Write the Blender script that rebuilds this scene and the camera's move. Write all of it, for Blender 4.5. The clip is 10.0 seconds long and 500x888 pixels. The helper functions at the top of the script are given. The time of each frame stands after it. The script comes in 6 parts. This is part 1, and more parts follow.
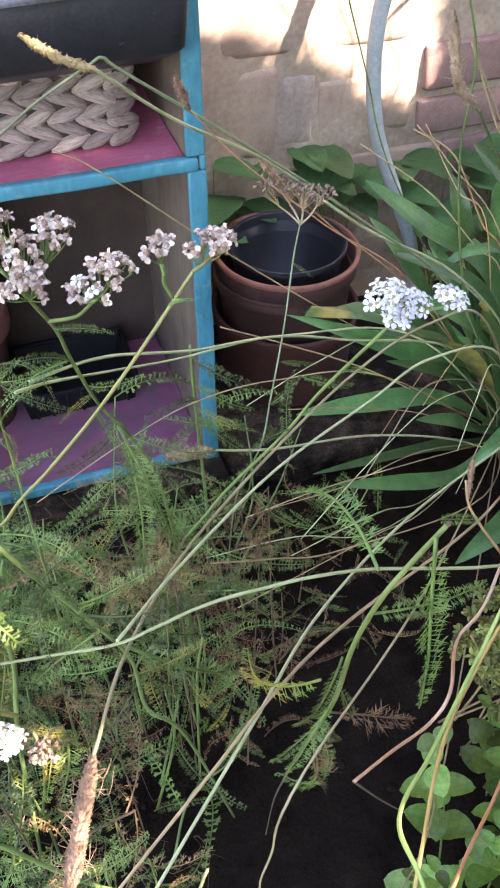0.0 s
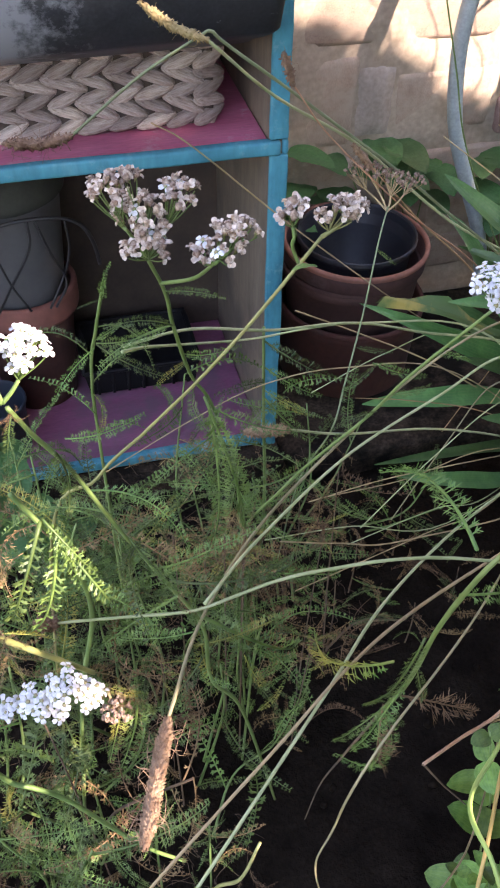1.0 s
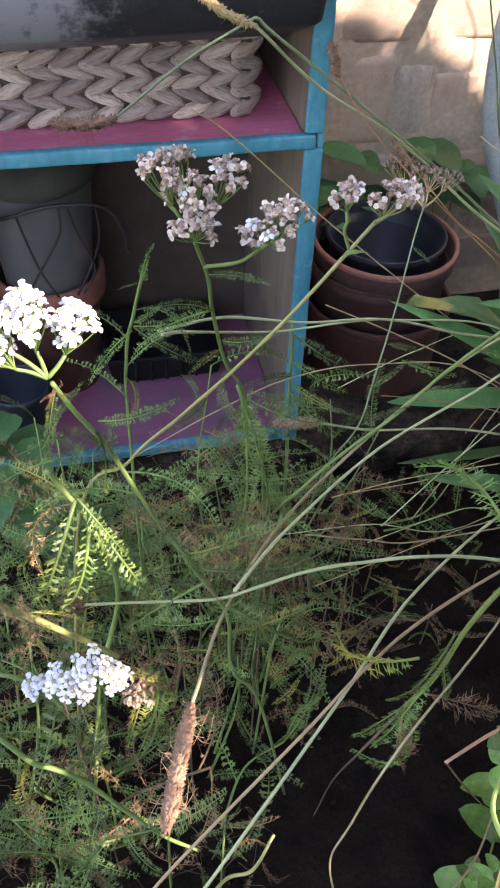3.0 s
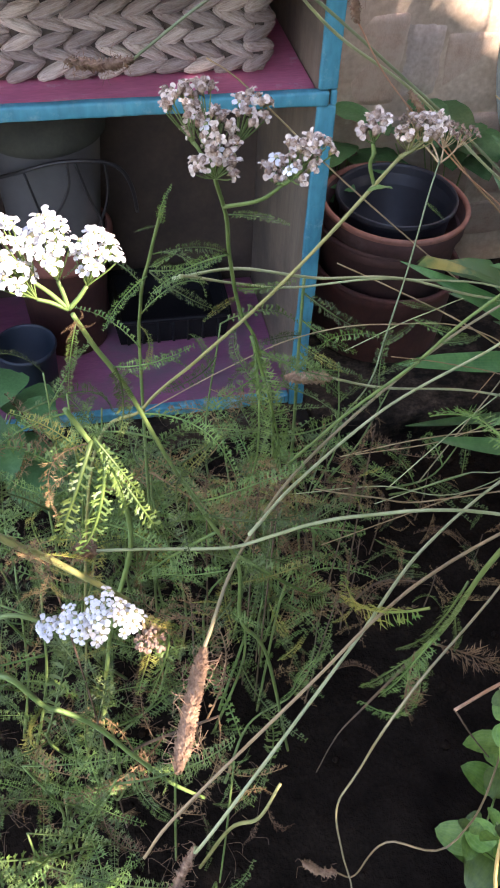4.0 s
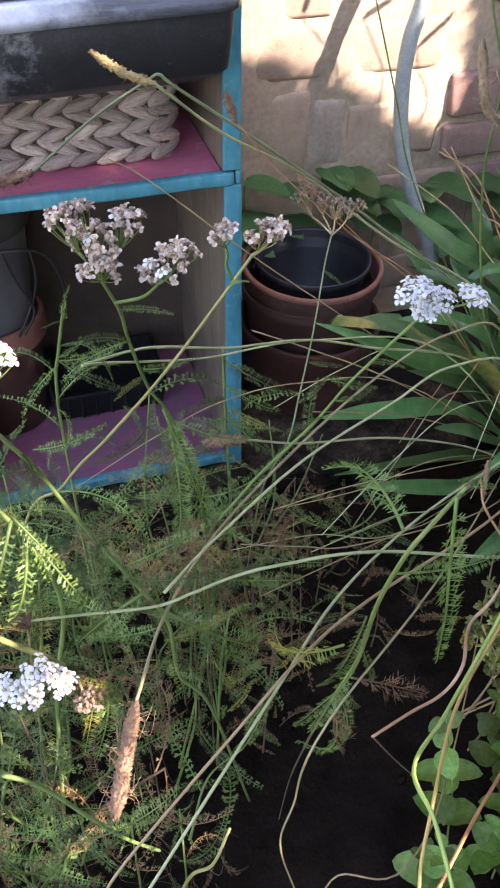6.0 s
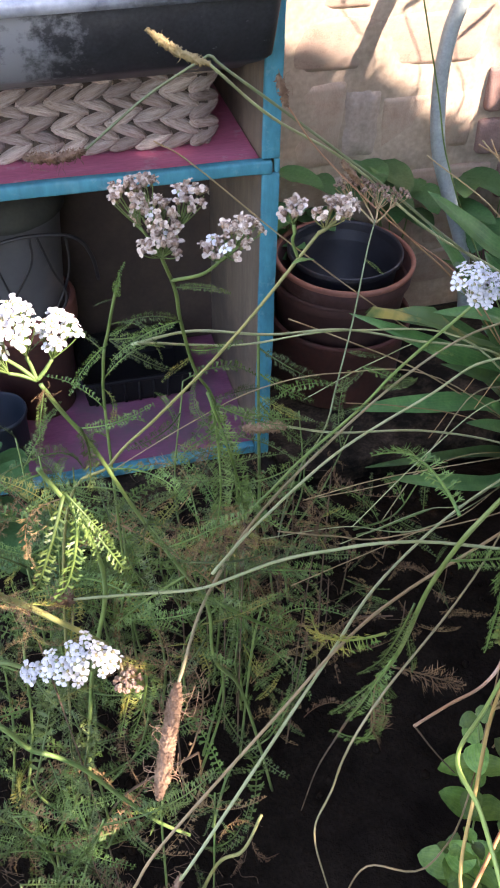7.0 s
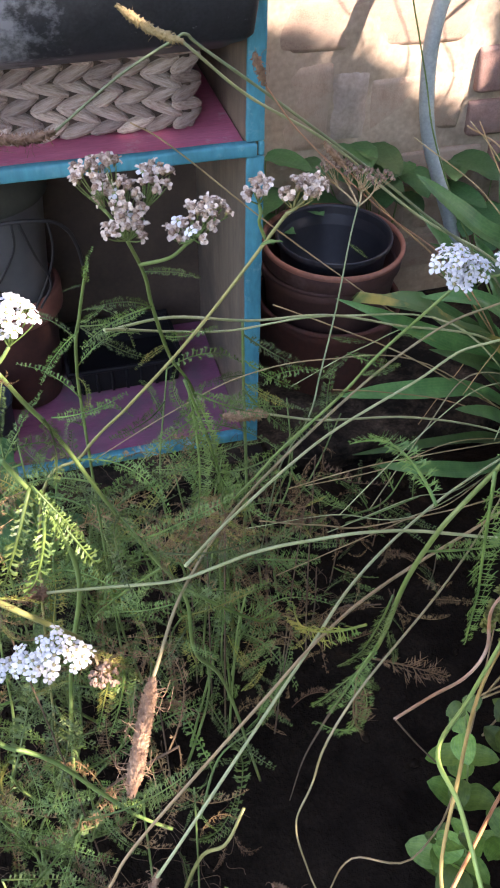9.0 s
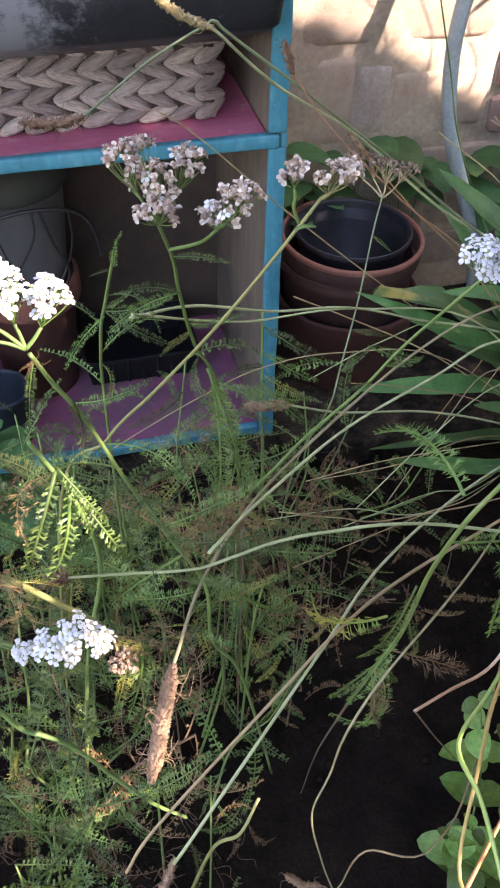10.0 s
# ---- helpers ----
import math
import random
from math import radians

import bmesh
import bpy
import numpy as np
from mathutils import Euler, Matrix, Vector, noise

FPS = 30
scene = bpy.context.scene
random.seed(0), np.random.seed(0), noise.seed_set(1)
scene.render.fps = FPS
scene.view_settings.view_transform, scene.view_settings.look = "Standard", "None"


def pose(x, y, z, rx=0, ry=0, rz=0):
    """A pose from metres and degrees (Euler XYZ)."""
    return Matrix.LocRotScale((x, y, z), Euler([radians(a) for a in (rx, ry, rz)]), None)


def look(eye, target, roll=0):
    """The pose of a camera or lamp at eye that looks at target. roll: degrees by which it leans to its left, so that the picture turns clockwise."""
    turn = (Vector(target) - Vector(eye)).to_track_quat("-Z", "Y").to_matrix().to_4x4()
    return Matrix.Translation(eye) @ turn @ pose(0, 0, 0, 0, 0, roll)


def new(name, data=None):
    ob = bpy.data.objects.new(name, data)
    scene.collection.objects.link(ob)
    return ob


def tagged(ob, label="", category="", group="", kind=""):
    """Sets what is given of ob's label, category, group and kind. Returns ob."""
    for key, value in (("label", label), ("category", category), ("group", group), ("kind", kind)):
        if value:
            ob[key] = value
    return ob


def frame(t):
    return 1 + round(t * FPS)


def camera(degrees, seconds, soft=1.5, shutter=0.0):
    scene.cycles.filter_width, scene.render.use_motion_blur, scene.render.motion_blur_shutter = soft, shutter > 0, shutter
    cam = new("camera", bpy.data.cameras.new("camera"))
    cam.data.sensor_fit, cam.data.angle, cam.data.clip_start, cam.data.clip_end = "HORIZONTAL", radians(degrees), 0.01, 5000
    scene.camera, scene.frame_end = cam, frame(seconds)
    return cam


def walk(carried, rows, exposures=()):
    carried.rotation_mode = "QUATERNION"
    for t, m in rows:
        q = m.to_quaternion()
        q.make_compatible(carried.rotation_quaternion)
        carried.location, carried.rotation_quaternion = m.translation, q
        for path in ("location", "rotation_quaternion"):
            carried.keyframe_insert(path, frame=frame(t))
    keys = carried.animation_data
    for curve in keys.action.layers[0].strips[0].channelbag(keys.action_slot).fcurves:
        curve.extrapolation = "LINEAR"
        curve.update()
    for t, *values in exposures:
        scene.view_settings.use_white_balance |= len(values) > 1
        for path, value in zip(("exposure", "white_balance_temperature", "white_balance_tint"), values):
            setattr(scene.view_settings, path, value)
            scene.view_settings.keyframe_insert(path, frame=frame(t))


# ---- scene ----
cam = camera(32.58, 10.0, soft=2.0)
PATH = [
    (0, -0.2082, -0.7970, 0.8259, 0.0147, -0.1156, 0.1287, -0.45),
    (0.5, -0.2239, -0.7963, 0.8210, -0.0249, -0.1094, 0.1220, 0.57),
    (1, -0.2367, -0.7978, 0.8198, -0.0560, -0.1088, 0.1179, 0.99),
    (1.5, -0.2402, -0.7971, 0.8176, -0.0666, -0.1070, 0.1150, 1.24),
    (2, -0.2436, -0.7971, 0.8163, -0.0714, -0.1062, 0.1141, 1.90),
    (2.5, -0.2444, -0.7969, 0.8160, -0.0736, -0.1055, 0.1140, 2.11),
    (3, -0.2470, -0.7972, 0.8148, -0.0815, -0.1066, 0.1107, 2.43),
    (3.2, -0.2517, -0.7986, 0.8127, -0.0893, -0.1084, 0.1075, 2.64),
    (4.3, -0.2548, -0.8113, 0.8042, -0.0932, -0.1494, 0.0722, 3.45),
    (4.5, -0.2480, -0.8318, 0.8151, -0.0701, -0.1737, 0.0835, 3.75),
    (4.7, -0.2282, -0.8465, 0.8308, -0.0354, -0.1760, 0.1145, 2.21),
    (4.8, -0.2255, -0.8438, 0.8350, -0.0215, -0.1539, 0.1404, 1.33),
    (5, -0.2179, -0.8355, 0.8459, 0.0192, -0.1332, 0.1746, -0.06),
    (5.5, -0.2110, -0.8371, 0.8434, 0.0331, -0.1465, 0.1625, -0.81),
    (6, -0.2347, -0.8371, 0.8386, -0.0208, -0.1346, 0.1599, 0.59),
    (6.2, -0.2434, -0.8372, 0.8368, -0.0304, -0.1333, 0.1592, 1.09),
    (7.5, -0.2536, -0.8331, 0.8301, -0.0623, -0.1308, 0.1445, 1.20),
    (8, -0.2493, -0.8335, 0.8297, -0.0566, -0.1319, 0.1436, 1.15),
    (8.5, -0.2437, -0.8309, 0.8271, -0.0470, -0.1344, 0.1370, 0.94),
    (9, -0.2398, -0.8290, 0.8246, -0.0414, -0.1364, 0.1312, 1.06),
    (9.5, -0.2390, -0.8292, 0.8229, -0.0451, -0.1366, 0.1282, 1.00),
    (10, -0.2475, -0.8289, 0.8206, -0.0609, -0.1364, 0.1237, 1.46),
]
walk(cam, [(t, look((a, b, c), (d, e, g), roll)) for t, a, b, c, d, e, g, roll in PATH],
     exposures=[(0.0, 3.50, 7280, 26.0), (0.5, 3.18, 7280, 26.0), (1.0, 2.96, 7280, 26.0), (10.0, 2.94, 7280, 26.0)])

# ---- world, sun, exposure ----
SUN = Vector((0.62, -0.55, 0.56)).normalized()
world = bpy.data.worlds.new("world")
scene.world = world
world.use_nodes = True
wn = world.node_tree.nodes
sky = wn.new("ShaderNodeTexSky")
sky.sky_type = "NISHITA"
sky.sun_disc = False
sky.sun_elevation = math.asin(SUN.z)
sky.sun_rotation = math.atan2(SUN.x, SUN.y)
world.node_tree.links.new(sky.outputs[0], wn["Background"].inputs[0])
wn["Background"].inputs[1].default_value = 0.15
sun = new("sun", bpy.data.lights.new("sun", "SUN"))
sun.data.energy, sun.data.angle, sun.data.color = 2.8, radians(0.53), (1.0, 0.96, 0.90)
sun.matrix_world = look((3, -3, 3), Vector((3, -3, 3)) - SUN)


# ---- materials ----
def node(nt, kind, **vals):
    n = nt.nodes.new(kind)
    for k, v in vals.items():
        n.inputs[k].default_value = v
    return n


def ramp(nt, fac, stops):
    r = nt.nodes.new("ShaderNodeValToRGB")
    el = r.color_ramp.elements
    while len(el) < len(stops):
        el.new(0.5)
    for e, (p, c) in zip(el, stops):
        e.position, e.color = p, (*c, 1)
    nt.links.new(fac, r.inputs[0])
    return r


def mix(nt, fac, a, b, how="MIX"):
    m = nt.nodes.new("ShaderNodeMix")
    m.data_type, m.blend_type = "RGBA", how
    for sock, v in ((m.inputs[0], fac), (m.inputs[6], a), (m.inputs[7], b)):
        if hasattr(v, "links"):
            nt.links.new(v, sock)
        elif isinstance(v, tuple):
            sock.default_value = (*v, 1)
        else:
            sock.default_value = v
    return m.outputs[2]


def material(name, stops, scale=20.0, rough=0.7, bump=0.2, fine=0.0, stretch=(1, 1, 1), spread=0.0, translucent=0.0,
             metal=0.0, stain=None, stain_scale=4.0, stain_at=(0.55, 0.7), specular=0.5, distance=0.002, veins=0.0, coords="Object", dust_sheen_side=None, specks=None):
    """A surface with grain (noise over the colour stops), an optional stain at a larger scale, relief and thing-to-thing spread."""
    m = bpy.data.materials.new(name)
    m.use_nodes = True
    nt = m.node_tree
    bsdf = nt.nodes["Principled BSDF"]
    tex = nt.nodes.new("ShaderNodeTexCoord")
    mp = nt.nodes.new("ShaderNodeMapping")
    mp.inputs["Scale"].default_value = stretch
    nt.links.new(tex.outputs[coords], mp.inputs[0])
    grain = node(nt, "ShaderNodeTexNoise", Scale=scale, Detail=6.0, Roughness=0.62)
    nt.links.new(mp.outputs[0], grain.inputs[0])
    col = ramp(nt, grain.outputs[0], stops).outputs[0]
    if fine:
        fg = node(nt, "ShaderNodeTexNoise", Scale=scale * 9, Detail=3.0)
        nt.links.new(mp.outputs[0], fg.inputs[0])
        g = ramp(nt, fg.outputs[0], [(0.3, (1 - fine,) * 3), (0.7, (1 + fine,) * 3)]).outputs[0]
        col = mix(nt, 1.0, col, g, "MULTIPLY")
    if stain:
        sn = node(nt, "ShaderNodeTexNoise", Scale=stain_scale, Detail=8.0, Roughness=0.7)
        nt.links.new(tex.outputs[coords], sn.inputs[0])
        fac = sn.outputs[0]
        if dust_sheen_side:
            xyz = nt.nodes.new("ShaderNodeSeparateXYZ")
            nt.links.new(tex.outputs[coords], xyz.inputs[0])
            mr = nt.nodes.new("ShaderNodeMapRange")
            mr.inputs[1].default_value, mr.inputs[2].default_value = dust_sheen_side
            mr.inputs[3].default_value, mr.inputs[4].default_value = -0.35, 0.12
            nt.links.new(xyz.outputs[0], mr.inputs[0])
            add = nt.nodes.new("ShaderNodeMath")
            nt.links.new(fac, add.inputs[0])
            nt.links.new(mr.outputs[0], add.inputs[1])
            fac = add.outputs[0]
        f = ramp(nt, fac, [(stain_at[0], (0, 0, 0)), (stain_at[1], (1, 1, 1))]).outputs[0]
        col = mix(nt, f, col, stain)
    if specks:
        sp = node(nt, "ShaderNodeTexNoise", Scale=130.0, Detail=4.0, Roughness=0.6)
        nt.links.new(tex.outputs[coords], sp.inputs[0])
        patch = node(nt, "ShaderNodeTexNoise", Scale=9.0, Detail=2.0)
        nt.links.new(tex.outputs[coords], patch.inputs[0])
        both = nt.nodes.new("ShaderNodeMath")
        both.operation = "MULTIPLY_ADD"
        both.inputs[1].default_value = 0.35
        nt.links.new(patch.outputs[0], both.inputs[0])
        nt.links.new(sp.outputs[0], both.inputs[2])
        col = mix(nt, ramp(nt, both.outputs[0], [(0.90, (0, 0, 0)), (0.95, (0.6, 0.6, 0.6))]).outputs[0], col, specks)
    if veins:
        uv = nt.nodes.new("ShaderNodeSeparateXYZ")
        nt.links.new(tex.outputs["UV"], uv.inputs[0])
        s = nt.nodes.new("ShaderNodeMath")
        s.operation = "MULTIPLY"
        s.inputs[1].default_value = 50.0
        nt.links.new(uv.outputs[1], s.inputs[0])
        w = nt.nodes.new("ShaderNodeMath")
        w.operation = "SINE"
        nt.links.new(s.outputs[0], w.inputs[0])
        f = ramp(nt, w.outputs[0], [(0.55, (0, 0, 0)), (1.0, (veins,) * 3)]).outputs[0]
        col = mix(nt, f, col, (0.19, 0.27, 0.10))
    if spread:
        info = nt.nodes.new("ShaderNodeObjectInfo")
        h = nt.nodes.new("ShaderNodeHueSaturation")
        for sock, lo, hi in (("Value", 1 - spread, 1 + spread), ("Hue", 0.5 - 0.03 * spread, 0.5 + 0.03 * spread)):
            mr = nt.nodes.new("ShaderNodeMapRange")
            mr.inputs[3].default_value, mr.inputs[4].default_value = lo, hi
            nt.links.new(info.outputs["Random"], mr.inputs[0])
            nt.links.new(mr.outputs[0], h.inputs[sock])
        nt.links.new(col, h.inputs["Color"])
        col = h.outputs[0]
    nt.links.new(col, bsdf.inputs["Base Color"])
    bsdf.inputs["Roughness"].default_value = rough
    bsdf.inputs["Metallic"].default_value = metal
    bsdf.inputs["Specular IOR Level"].default_value = specular
    if bump:
        b = node(nt, "ShaderNodeBump", Strength=bump, Distance=distance)
        nt.links.new(grain.outputs[0], b.inputs["Height"])
        nt.links.new(b.outputs[0], bsdf.inputs["Normal"])
    if translucent:
        tr = nt.nodes.new("ShaderNodeBsdfTranslucent")
        nt.links.new(col, tr.inputs[0])
        ms = nt.nodes.new("ShaderNodeMixShader")
        ms.inputs[0].default_value = translucent
        nt.links.new(bsdf.outputs[0], ms.inputs[1])
        nt.links.new(tr.outputs[0], ms.inputs[2])
        nt.links.new(ms.outputs[0], nt.nodes["Material Output"].inputs[0])
    return m


